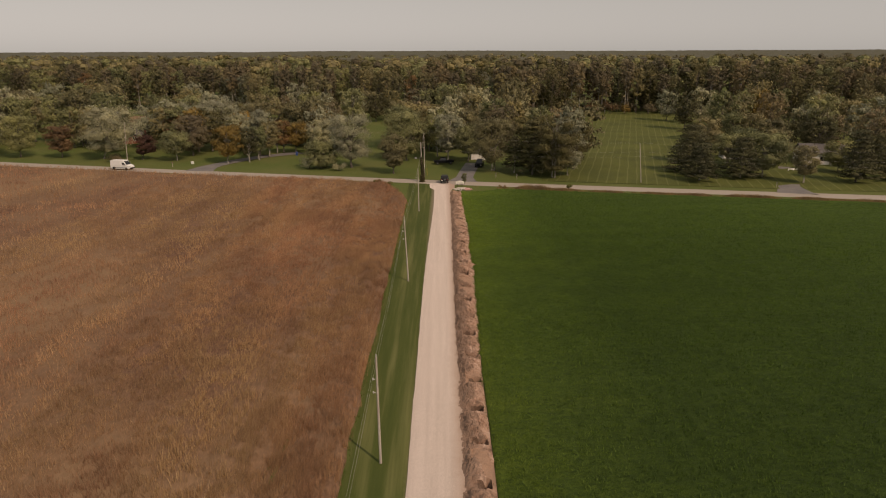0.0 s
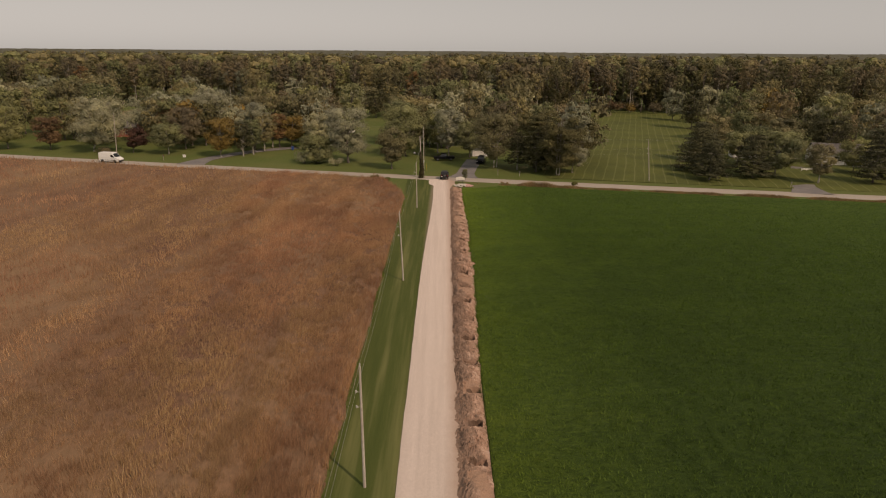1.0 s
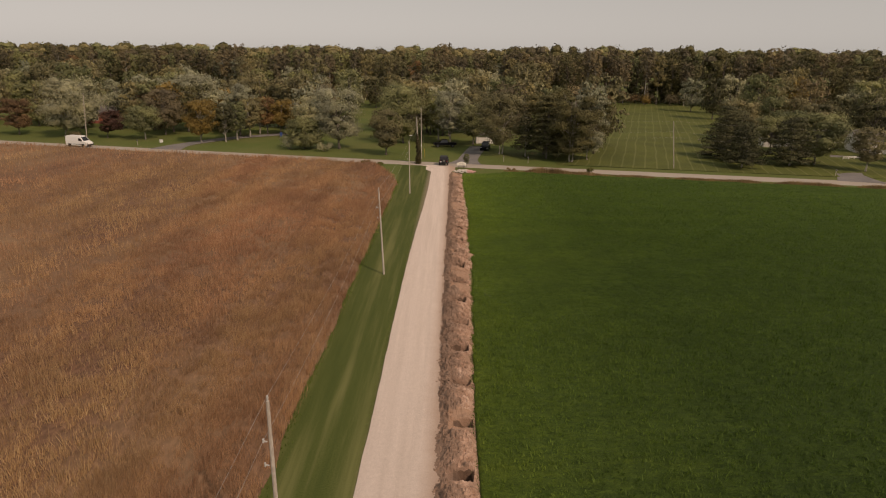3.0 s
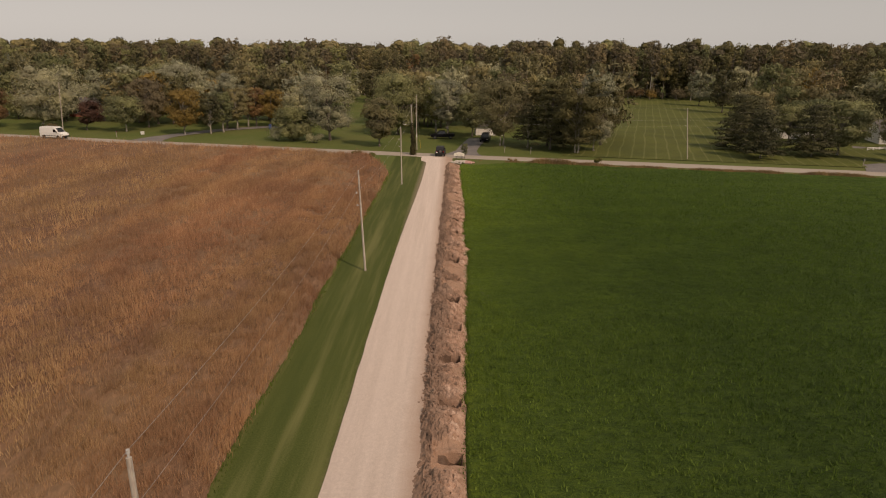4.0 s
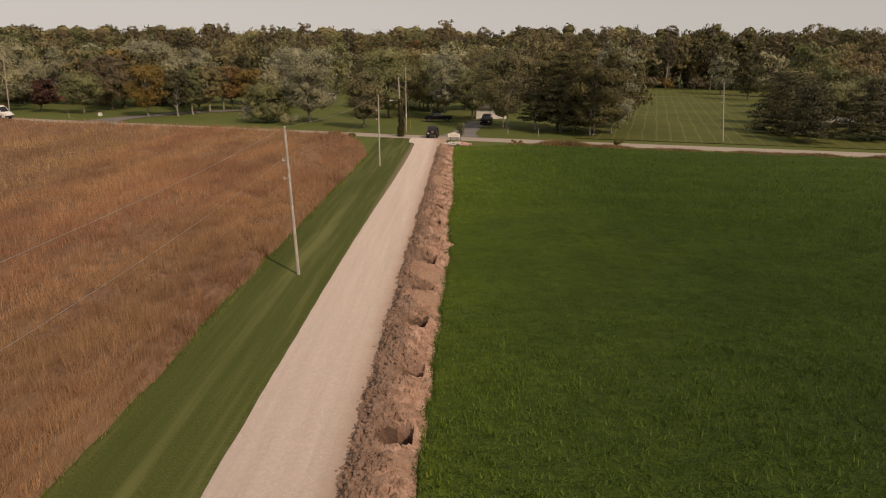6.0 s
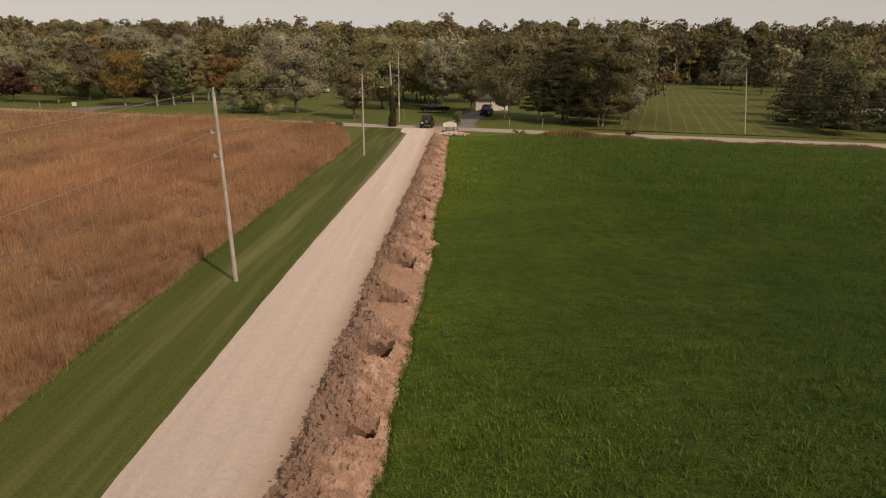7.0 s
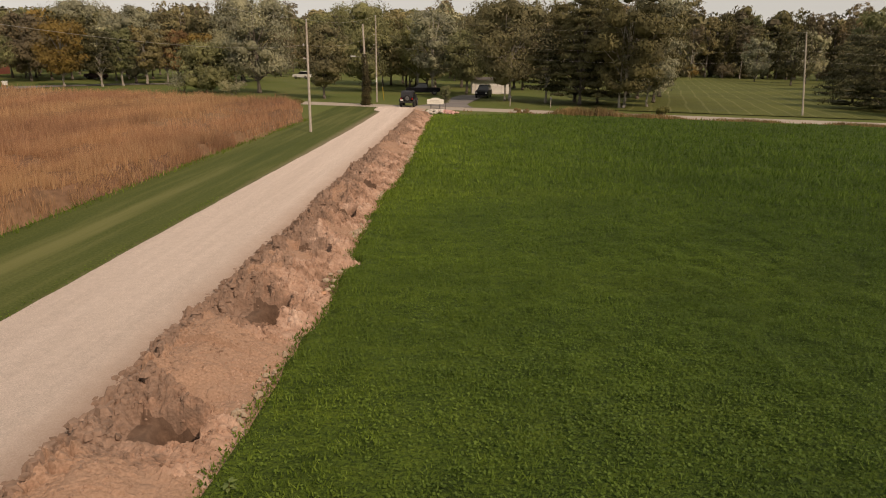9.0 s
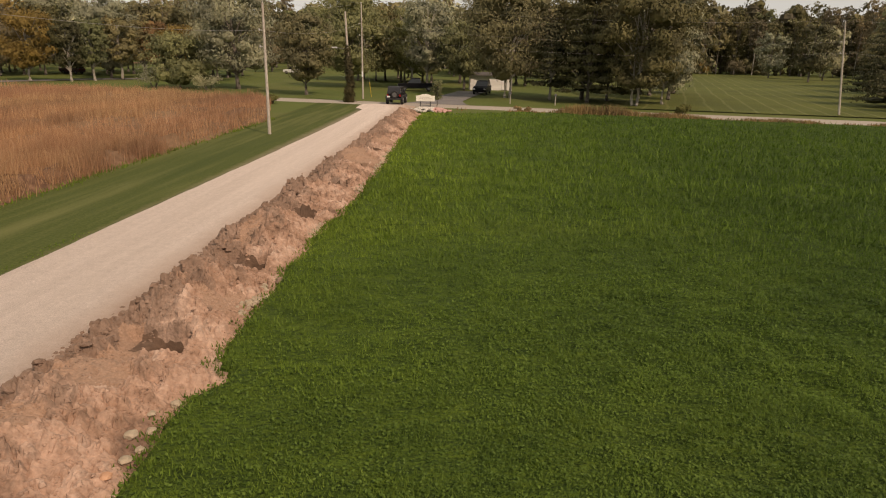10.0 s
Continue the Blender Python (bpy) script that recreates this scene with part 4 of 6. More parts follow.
M_PALEBARK = surface("pale_bark", (0.26, 0.24, 0.20), (0.42, 0.39, 0.34), 8, 1.0, (0.16, 0.14, 0.12), stretch=(1, 1, 0.25))
TREES = [
    # name, kind, x, y, height, width, leaves, label, extras
    ("broadleaf_tree", "round", -99.2, 185.6, 15.2, 17.5, M_SILVER, "large silver-green maple on the roadside lawn", dict(bark=1, off=3, clear=2.2, count=5200)),
    ("red_maple", "low", -87.3, 184.0, 6.9, 6.3, M_CRIMSON, "small dark crimson-leaved maple on a lawn", dict(off=1.5, clear=1.6, count=1500)),
    ("broadleaf_tree", "round", -76.3, 181.6, 8.3, 8.6, M_GREEN, "small green maple standing on the lawn", dict(bark=1, clear=2.0, count=2200)),
    ("amber_maple", "round", -60.3, 177.3, 10.3, 8.0, M_AMBER, "amber and yellow autumn maple beside the road", dict(bark=1, off=0.6, clear=2.2, count=2800)),
    ("broadleaf_tree", "round", -75.2, 191, 12.1, 10.5, M_BROWNLEAF, "brown-leaved tree behind the lawn", dict(count=3000)),
    ("broadleaf_tree", "round", -94.2, 205, 13.9, 9.0, M_SILVER, "silver-green tree behind the lawn", dict(count=2600)),
    ("broadleaf_tree", "round", -84.5, 203, 11.0, 7.5, M_RUST, "rusty autumn tree between green ones", dict(count=2000)),
    ("broadleaf_tree", "round", -72.5, 206, 15.5, 15.5, M_SILVER, "wide silver-green tree behind the lawn", dict(count=4200)),
    ("broadleaf_tree", "tall", -55.0, 191, 13.8, 9.0, M_SILVER, "tall silver-green tree beside the drive", dict(count=3000)),
    ("broadleaf_tree", "tall", -54.8, 179.1, 9.1, 4.6, M_DARK, "slim dark green tree on the lawn", dict(bark=1, clear=2.2, count=1500)),
    ("broadleaf_tree", "tall", -53.0, 182.5, 9.4, 5.0, M_GREEN, "slim pale-stemmed tree on the lawn", dict(bark=1, clear=3.0, count=1500)),
    ("broadleaf_tree", "tall", -51.5, 188.2, 10.0, 5.4, M_OLIVE, "slim olive-leaved tree on the lawn", dict(bark=1, clear=3.2, count=1500)),
    ("broadleaf_tree", "tall", -51.0, 195.4, 9.8, 5.0, M_OLIVE, "slim olive-leaved tree on the lawn", dict(bark=1, clear=3.2, count=1400)),
    ("rust_maple", "round", -49.1, 196.2, 9.8, 6.0, M_RUST, "orange-red autumn maple behind slim trees", dict(clear=2.5, count=2000)),
    ("rust_maple", "round", -45.4, 196.1, 9.3, 7.0, M_AMBER, "amber-brown autumn maple on the lawn", dict(off=0.8, clear=2.6, count=2200)),
    ("broadleaf_tree", "round", -36.0, 191, 10.6, 9.5, M_SILVER, "silver-green tree behind a big oak", dict(count=2600)),
    ("broadleaf_tree", "low", -24.6, 169.5, 14.2, 13.0, M_SILVER, "large leaning silver-green tree with a low skirt of leaves", dict(off=-0.6, clear=2.6, count=4600, trunk=0.36)),
    ("broadleaf_tree", "low", -32.5, 168.5, 7.4, 9.0, M_GREEN, "low spreading green tree reaching the lawn", dict(clear=0.3, count=2600)),
    ("broadleaf_tree", "round", -12.6, 160.7, 9.9, 7.2, M_OLIVE, "olive-green tree on the lawn by the crossing", dict(clear=2.0, count=2600)),
    ("broadleaf_tree", "round", -10.4, 181, 14.3, 13.0, M_GREEN, "wide green tree behind the crossing", dict(count=3800)),
    ("broadleaf_tree", "tall", 1.5, 179.3, 13.2, 8.0, M_SILVER, "tall pale-trunked tree beside the drive", dict(clear=3.6, count=3000, bark=1)),
    ("broadleaf_tree", "tall", -1.6, 187.4, 12.4, 7.4, M_GREEN, "tall pale-trunked tree on shaded lawn", dict(clear=3.6, count=2600, bark=1)),
    ("broadleaf_tree", "tall", 6.0, 202.2, 13.6, 9.0, M_OLIVE, "dark-trunked olive tree behind the drive", dict(clear=3.4, count=2800)),
    ("broadleaf_tree", "tall", -13.5, 203, 14.0, 9.5, M_GREEN, "green tree behind the lawn", dict(count=2800)),
    ("broadleaf_tree", "round", 13.2, 163.8, 13.6, 13.5, M_OLIVE, "grey-olive twiggy tree with forked pale trunk", dict(clear=2.6, count=4600, bark=1, stems=2, trunk=0.2)),
    ("conifer", "pine", 18.3, 161.0, 8.6, 5.2, M_NEEDLE, "small dark conifer under tall trees", dict(clear=2.4, count=1700, bark=1)),
    ("conifer", "pine", 22.6, 158.5, 12.6, 8.5, M_NEEDLE, "dark spruce beside the road", dict(clear=1.8, count=3000)),
    ("broadleaf_tree", "tall", 27.4, 153.8, 15.2, 10.0, M_DARK, "big dark tree with several pale stems", dict(clear=2.1, count=5200, bark=1, stems=3, trunk=0.19)),
    ("broadleaf_tree", "tall", 31.2, 157.0, 14.0, 7.4, M_SILVER, "tall silvery tree with hanging branches", dict(clear=1.7, count=3400, bark=1, trunk=0.2)),
    ("conifer", "pine", 25.6, 161.5, 11.5, 8.0, M_NEEDLE, "dark spruce in the roadside clump", dict(clear=1.4, count=2800)),
    ("broadleaf_tree", "tall", 22.8, 164.0, 14.2, 9.5, M_DARK, "dark tree in the roadside clump", dict(clear=2.5, count=2800)),
    ("broadleaf_tree", "tall", 34.5, 166.0, 12.6, 7.5, M_DARK, "dark tree at the edge of the hay field", dict(clear=2.0, count=2400)),
    ("conifer", "pine", 61.2, 149.4, 8.4, 8.5, M_NEEDLE, "dark spreading pine beside the road", dict(clear=1.5, count=2600, bark=1)),
    ("conifer", "pine", 63.4, 160.0, 9.8, 13.0, M_NEEDLE, "wide layered dark pine on the lawn", dict(clear=0.9, count=3800)),
    ("conifer", "pine", 72.5, 152.6, 9.2, 9.5, M_NEEDLE, "dark spreading pine near the driveway", dict(clear=1.6, count=2800, bark=1)),
    ("broadleaf_tree", "round", 78.6, 154.5, 10.8, 11.5, M_GREEN, "green tree overhanging the driveway", dict(clear=2.0, count=3200, bark=1)),
    ("broadleaf_tree", "round", 84.4, 146.3, 8.6, 6.0, M_OLIVE, "pale-stemmed olive tree on the lawn", dict(clear=2.4, count=2000, bark=1)),
    ("broadleaf_tree", "round", 80.5, 195, 10.6, 10.5, M_OLIVE, "yellowing tree behind dark pines", dict(count=2400)),
    ("broadleaf_tree", "round", 90.0, 199, 11.4, 9.5, M_GREEN, "green tree behind dark pines", dict(count=2400)),
    ("broadleaf_tree", "round", 97.5, 190, 10.8, 10.0, M_OLIVE, "yellowing tree behind the house", dict(count=2400)),
    ("broadleaf_tree", "round", 106, 180, 12, 11.0, M_DARK, "dark tree near the house", dict(count=2600)),
    ("conifer", "pine", 97.0, 147.0, 11.5, 9.0, M_NEEDLE, "tall dark pine on the house lawn", dict(clear=1.5, count=2800)),
    ("conifer", "pine", 107.0, 150.0, 12.5, 10.0, M_NEEDLE, "tall dark pine beyond the house", dict(clear=1.5, count=2800)),
    ("broadleaf_tree", "round", -113.0, 188.0, 9.5, 8.0, M_RUST, "reddish autumn tree on the lawn", dict(clear=1.8, count=2200)),
    ("broadleaf_tree", "round", -126.0, 189.0, 12.5, 11.0, M_GREEN, "green tree on the roadside lawn", dict(clear=2.0, count=2600)),
    ("broadleaf_tree", "round", -138.0, 194.0, 13.5, 12.0, M_SILVER, "silver-green tree on the roadside lawn", dict(clear=2.0, count=2600)),
    ("broadleaf_tree", "round", -111.0, 208.0, 13.0, 12.0, M_OLIVE, "olive tree behind the lawn", dict(count=2400)),
    ("broadleaf_tree", "round", -62.0, 212.0, 14.0, 12.0, M_OLIVE, "olive tree behind the lawn", dict(count=2400)),
    ("broadleaf_tree", "round", -46.0, 214.0, 13.5, 12.0, M_GREEN, "green tree behind the lawn", dict(count=2400)),
    ("broadleaf_tree", "round", -150.0, 205.0, 13.5, 13.0, M_OLIVE, "olive tree on the roadside lawn", dict(count=2200)),
    ("broadleaf_tree", "round", 100.5, 160.0, 8.5, 7.5, M_GREEN, "green tree before the pale bungalow", dict(clear=1.6, count=2200)),
    ("broadleaf_tree", "round", 90.5, 172.0, 9.5, 8.5, M_OLIVE, "olive tree beside the driveway", dict(clear=1.6, count=2400)),
    ("broadleaf_tree", "round", 82.0, 172.0, 9.8, 9.0, M_GREEN, "green tree before a white garden building", dict(clear=2.6, count=2400)),
    ("broadleaf_tree", "round", 112.0, 163.0, 10.0, 8.5, M_DARK, "dark tree beside the bungalow", dict(clear=1.2, count=2400)),
    ("conifer", "pine", 69.0, 177.0, 9.6, 11.0, M_NEEDLE, "wide dark pine at the edge of the hay field", dict(clear=1.6, count=3600)),
    ("broadleaf_tree", "round", 76.0, 169.0, 8.6, 9.0, M_GREEN, "green tree between pines and the driveway", dict(clear=2.4, count=2600)),
    ("broadleaf_tree", "round", 118.0, 160.0, 11.5, 11.0, M_OLIVE, "olive tree beyond the house", dict(count=2200)),
    ("broadleaf_tree", "round", 7.2, 178.6, 10.5, 8.6, M_GREEN, "green tree overhanging the white garage", dict(clear=2.4, count=2600)),
]
for i, (name, kind, x, y, h, w, leaves, label, extra) in enumerate(TREES):
    if "bark" in extra:
        extra["bark"] = M_PALEBARK
    if "clear" in extra:
        extra["clear"] *= 0.8
    make_tree(name, kind, x, y, h * 1.07, w * 1.16, leaves, label, seed=i, **extra)

# ---- woods ----


def woods_edge(x):
    return 318 - 0.2 * x + 22 * smooth_step(45, 65, x) * smooth_step(150, 125, x) + 14 * (value_noise(x * 0.03, x * 0, 3) - 0.5)


def build_wood_edge():
    rng = np.random.default_rng(33)
    kinds = [("tall", M_OLIVE, 25, 8.5), ("tall", M_BROWNLEAF, 25.5, 7.5), ("tall", M_GREEN, 24, 9), ("round", M_OLIVE, 23, 10), ("tall", M_DARK, 23.5, 8), ("tall", M_BROWNLEAF, 24.5, 8.5),
             ("round", M_SILVER, 21, 10), ("tall", M_RUST, 21, 8)]
    base = []
    for i, (k, m, h, w) in enumerate(kinds):
        base.append(make_tree("wood_tree", k, 0, -2000 - 30 * i, h, w, m, "tall autumn tree at the edge of dense woods", clear=h * (0.34, 0.42, 0.22, 0.10, 0.14, 0.40, 0.10, 0.10)[i],
                              count=520, size=0.46, seed=200 + i, group="woodland trees", bark=M_PALEBARK if i % 2 else M_BARK, trunk=0.26, fill=2.0, limbs=4, cores=9))
    spots = []
    for row in range(4):
        for x in np.arange(-250, 232, 6.4):
            px = x + rng.uniform(-2.4, 2.4)
            py = float(woods_edge(np.array(px))) + row * 8 + rng.uniform(-3, 3)
            spots.append((px, py))
    used = set()
    for px, py in spots:
        # Beyond x 35 more dark and brown kinds: shade and lens falloff put into leaf colour.
        k = int(rng.choice(8, p=[0.24, 0.17, 0.2, 0.12, 0.15, 0.08, 0.03, 0.01] if px < 35 else [0.08, 0.27, 0.05, 0.08, 0.37, 0.14, 0.0, 0.01]))
        s = rng.uniform(0.84, 1.06)
        m = pose(px, py, -0.08, 0, 0, rng.uniform(0, 360)) @ Matrix.Diagonal((s * rng.uniform(0.9, 1.1), s, s * rng.uniform(0.95, 1.04), 1))
        if k not in used:
            used.add(k)
            base[k].matrix_basis = m
        else:
            copy_thing(base[k], m)
    for k in range(8):
        if k not in used:
            base[k].matrix_basis = pose(-200 - 9 * k, 420, -0.08)


def build_undergrowth():
    """Dim bushes and saplings between the trunks, all along the edge of the woods."""
    rng = np.random.default_rng(44)
    for mat, n in ((M_DARK, 190), (M_BROWNLEAF, 120), (M_OLIVE, 110)):
        out = []
        for _ in range(n):
            px = rng.uniform(-245, 230)
            py = float(woods_edge(np.array(px))) + rng.uniform(1, 34)
            h = rng.uniform(2.0, 6.5)
            if rng.uniform() < 0.35:
                py, h = py + rng.uniform(14, 26), rng.uniform(8, 15)
            c = np.stack([rng.uniform(-2.6, 2.6, 5), rng.uniform(-1.8, 1.8, 5), rng.uniform(0.15, 0.85, 5) * h], -1) + (px, py, 0)
            r = rng.uniform(0.9, 1.7, 5) * (1.0 if h < 7 else 1.6)
            out.append(leaf_cloud(c, r, 70, 0.34, rng, 0.9))
            out.append(core_pieces(c, r, 0.9, 0.75, rng))
        v = np.concatenate(out)
        v[:, 2] = np.maximum(v[:, 2], -0.05)
        me = raw_mesh("undergrowth", v, np.arange(len(v)).reshape(-1, 3))
        tagged(link_mesh("undergrowth", me, mat), "dim bushes and saplings filling the edge of the woods", "undergrowth", kind="stuff")


def build_deep_woods():
    rng = np.random.default_rng(91)
    for mat, share, seed in ((M_OLIVE, 0.24, 1), (M_GREEN, 0.20, 2), (M_BROWNLEAF, 0.24, 3), (M_DARK, 0.32, 4)):
        n = int(1250 * share)
        y = 345 + 620 * rng.uniform(0, 1, n) ** 1.5
        x = rng.uniform(-0.78, 0.78, n) * (y + 40)
        y = y - 0.2 * x + 12
        out = []
        for px, py in zip(x, y):
            h, w = rng.uniform(22, 27), rng.uniform(10, 14)
            c = np.stack([rng.uniform(-0.3, 0.3, 7) * w, rng.uniform(-0.3, 0.3, 7) * w, h - w * rng.uniform(0.18, 0.75, 7)], -1) + (px, py, 0)
            far = 1.0 + max(0, py - 345) / 500
            rr = np.full(7, w * 0.26)
            out.append(leaf_cloud(c, rr, int(150 / far), 0.6 * far, rng, 0.8))
            if py < 700:
                out.append(core_pieces(c[:5], rr[:5], 0.8, 0.85, rng))
        v = np.concatenate(out)
        me = raw_mesh("deep_woods", v, np.arange(len(v)).reshape(-1, 3))
        tagged(link_mesh("deep_woods", me, mat), "dense autumn woods stretching into the distance", "woods", kind="stuff")


def build_far_canopy():
    ys = np.geomspace(700, 4600, 110)
    xs = np.linspace(-1, 1, 300)
    U, Y = np.meshgrid(xs, ys, indexing="ij")
    X = U * (Y * 0.9 + 150)
    z = 17 + 5 * fractal(X, Y, 0.05, 3, 15) + 4 * fractal(X, Y, 0.012, 3, 16) + 12 * fractal(X, Y, 0.0016, 2, 17) * smooth_step(1500, 4200, Y)
    z[:, 0] = -0.1
    me = raw_mesh("far_woods", np.stack([X, Y, z], -1).reshape(-1, 3), grid_faces(len(xs), len(ys)), True)
    tagged(link_mesh("far_woods", me, M_FARWOODS), "distant rolling canopy of woods up to the horizon", "woods", kind="stuff")


M_FARWOODS = surface("far_canopy", (0.050, 0.050, 0.030), (0.125, 0.115, 0.065), 0.25, 0.02, (0.10, 0.105, 0.09), relief=1.0)


def build_yard_trees():
    """Loose groups of trees between the gardens and the woods."""
    rng = np.random.default_rng(57)
    kinds = [("round", M_SILVER, 13.5, 11), ("round", M_OLIVE, 14.5, 12), ("tall", M_GREEN, 15, 10), ("round", M_BROWNLEAF, 14, 11), ("round", M_DARK, 14, 11), ("tall", M_OLIVE, 16, 10.5), ("round", M_AMBER, 12.5, 9)]
    base = [make_tree("garden_tree", k, 0, 0, h, w, m, "full-crowned autumn tree behind the gardens", count=700, size=0.40, seed=300 + i, group="garden trees", fill=1.9, limbs=6, cores=13) for i, (k, m, h, w) in enumerate(kinds)]
    used = set()

    def put(px, py):
        k = int(rng.choice(7, p=[0.24, 0.22, 0.18, 0.13, 0.10, 0.09, 0.04]))
        s = rng.uniform(0.82, 1.15)
        m = pose(px, py, -0.08, 0, 0, rng.uniform(0, 360)) @ Matrix.Diagonal((s * rng.uniform(0.92, 1.1), s, s * rng.uniform(0.92, 1.08), 1))
        if k not in used:
            used.add(k)
            base[k].matrix_basis = m
        else:
            copy_thing(base[k], m)

    for x0, x1, y0, y1, n in ((-215, -45, 222, 308, 62), (-45, -34, 222, 300, 5), (-22, 24, 206, 300, 22), (24, 40, 172, 215, 6), (14, 34, 230, 300, 9), (92, 175, 225, 288, 22), (122, 165, 158, 225, 9), (92, 138, 198, 226, 11), (-200, -140, 196, 222, 12), (-135, -38, 204, 224, 17), (-22, 24, 190, 208, 7), (-36, -24, 286, 306, 4), (-135, -62, 190, 203, 13), (-165, -100, 196, 214, 9), (-58, -37, 200, 214, 5), (-16, 2, 192, 215, 5)):
        for _ in range(n):
            px, py = rng.uniform(x0, x1), rng.uniform(y0, y1)
            py -= 0.2 * px * 0.5 * (px < -60)
            if not (-35 < px < -16 and 180 < py < 285) and not (-142 < px < -112 and 262 < py < 318):
                put(px, py)
    for k in range(7):
        if k not in used:
            put(-180 - 9 * k, 300)
            base[k].matrix_basis = pose(-170 - 9 * k, 330, -0.08)


build_yard_trees()
build_wood_edge()
build_undergrowth()
build_deep_woods()
build_far_canopy()

# ---- vehicles ----
M_BLACKPAINT = plain("black_paint", (0.007, 0.007, 0.009), 0.38)
M_BLACKPAINT.node_tree.nodes["Principled BSDF"].inputs["Specular IOR Level"].default_value = 0.08
M_SOFTTOP = plain("black_canvas", (0.022, 0.024, 0.030), 0.75)
M_RUBBER = plain("tyre_rubber", (0.014, 0.014, 0.014), 0.85)
M_RIM = plain("dull_alloy", (0.20, 0.20, 0.20), 0.4, 0.8)
M_TRIM = plain("black_plastic", (0.02, 0.02, 0.02), 0.6)
M_WHITEPAINT = plain("white_paint", (0.80, 0.79, 0.76), 0.35)
M_TAIL = plain("red_lens", (0.35, 0.02, 0.015), 0.2)
M_LAMP = plain("clear_lens", (0.6, 0.6, 0.58), 0.15)
M_PLATE = plain("pale_plate", (0.72, 0.72, 0.70), 0.4)
M_REDPAINT = plain("dark_red_paint", (0.045, 0.010, 0.012), 0.45)
M_GLASS, _t, _p = nodes_of("tinted_glass")
_p.inputs["Base Color"].default_value = (0.012, 0.014, 0.016, 1)
_p.inputs["Roughness"].default_value = 0.06
_p.inputs["Coat Weight"].default_value = 0.15


def box(bm, x0, x1, y0, y1, z0, z1, bevel=0.0, m=None):
    new_v = bmesh.ops.create_cube(bm, size=1.0, matrix=Matrix.Translation(((x0 + x1) / 2, (y0 + y1) / 2, (z0 + z1) / 2)) @ Matrix.Diagonal((x1 - x0, y1 - y0, z1 - z0, 1)))["verts"]
    if bevel:
        es = list({e for v in new_v for e in v.link_edges})
        new_v = bmesh.ops.bevel(bm, geom=es, offset=bevel, segments=2, profile=0.6, affect="EDGES")["verts"]
    if m:
        bmesh.ops.transform(bm, matrix=m, verts=new_v)


def prism(bm, outline, x0, x1, bevel=0.0, inset_top=0.0, ztop=None):
    """A body with this side outline (y, z), from x0 to x1; drawn in above ztop."""
    rings = []
    for x in (x0, x1):
        ring = []
        for y, z in outline:
            k = inset_top if ztop is not None and z > ztop else 0.0
            ring.append(bm.verts.new((x + (k if x == x0 else -k), y, z)))
        rings.append(ring)
    a, b = rings
    n = len(a)
    fs = [bm.faces.new(list(reversed(a))), bm.faces.new(b)]
    for i in range(n):
        fs.append(bm.faces.new((a[i], a[(i + 1) % n], b[(i + 1) % n], b[i])))
    bmesh.ops.recalc_face_normals(bm, faces=fs)
    if bevel:
        bmesh.ops.bevel(bm, geom=list({e for f in fs for e in f.edges}), offset=bevel, segments=2, profile=0.6, affect="EDGES")


def wheel(parent, x, y, r, w, name="wheel", turned=False):
    hub = new(name)
    hub.parent = parent
    hub.location = (x, y, r)
    d = Vector((0, 1, 0)) if turned else Vector((1, 0, 0))
    bm = bmesh.new()
    prof = [(-0.5, 0.60), (-0.5, 0.92), (-0.38, 1.0), (0.38, 1.0), (0.5, 0.92), (0.5, 0.60)]
    rings = []
    for i in range(24):
        a = i / 24 * 2 * math.pi
        ring = []
        for u, q in prof:
            o = d * u * w
            rad = Vector((math.cos(a), 0, math.sin(a))) if turned else Vector((0, math.cos(a), math.sin(a)))
            ring.append(bm.verts.new(o + rad * q * r))
        rings.append(ring)
    for i in range(24):
        p, q = rings[i], rings[(i + 1) % 24]
        for j in range(len(prof)):
            k = (j + 1) % len(prof)
            bm.faces.new((p[j], p[k], q[k], q[j]))
    bmesh.ops.recalc_face_normals(bm, faces=bm.faces)
    part("tyre", bm, M_RUBBER, hub)
    bm = bmesh.new()
    tube(bm, d * -0.36 * w, d * 0.36 * w, r * 0.6, r * 0.6, 18)
    for k in range(5):
        a = k / 5 * 2 * math.pi
        rad = Vector((math.cos(a), 0, math.sin(a))) if turned else Vector((0, math.cos(a), math.sin(a)))
        for s in (-1, 1):
            tube(bm, d * s * 0.38 * w + rad * 0.08 * r, d * s * 0.40 * w + rad * 0.55 * r, r * 0.10, r * 0.07, 6)
    part("rim", bm, M_RIM, hub)
    return hub


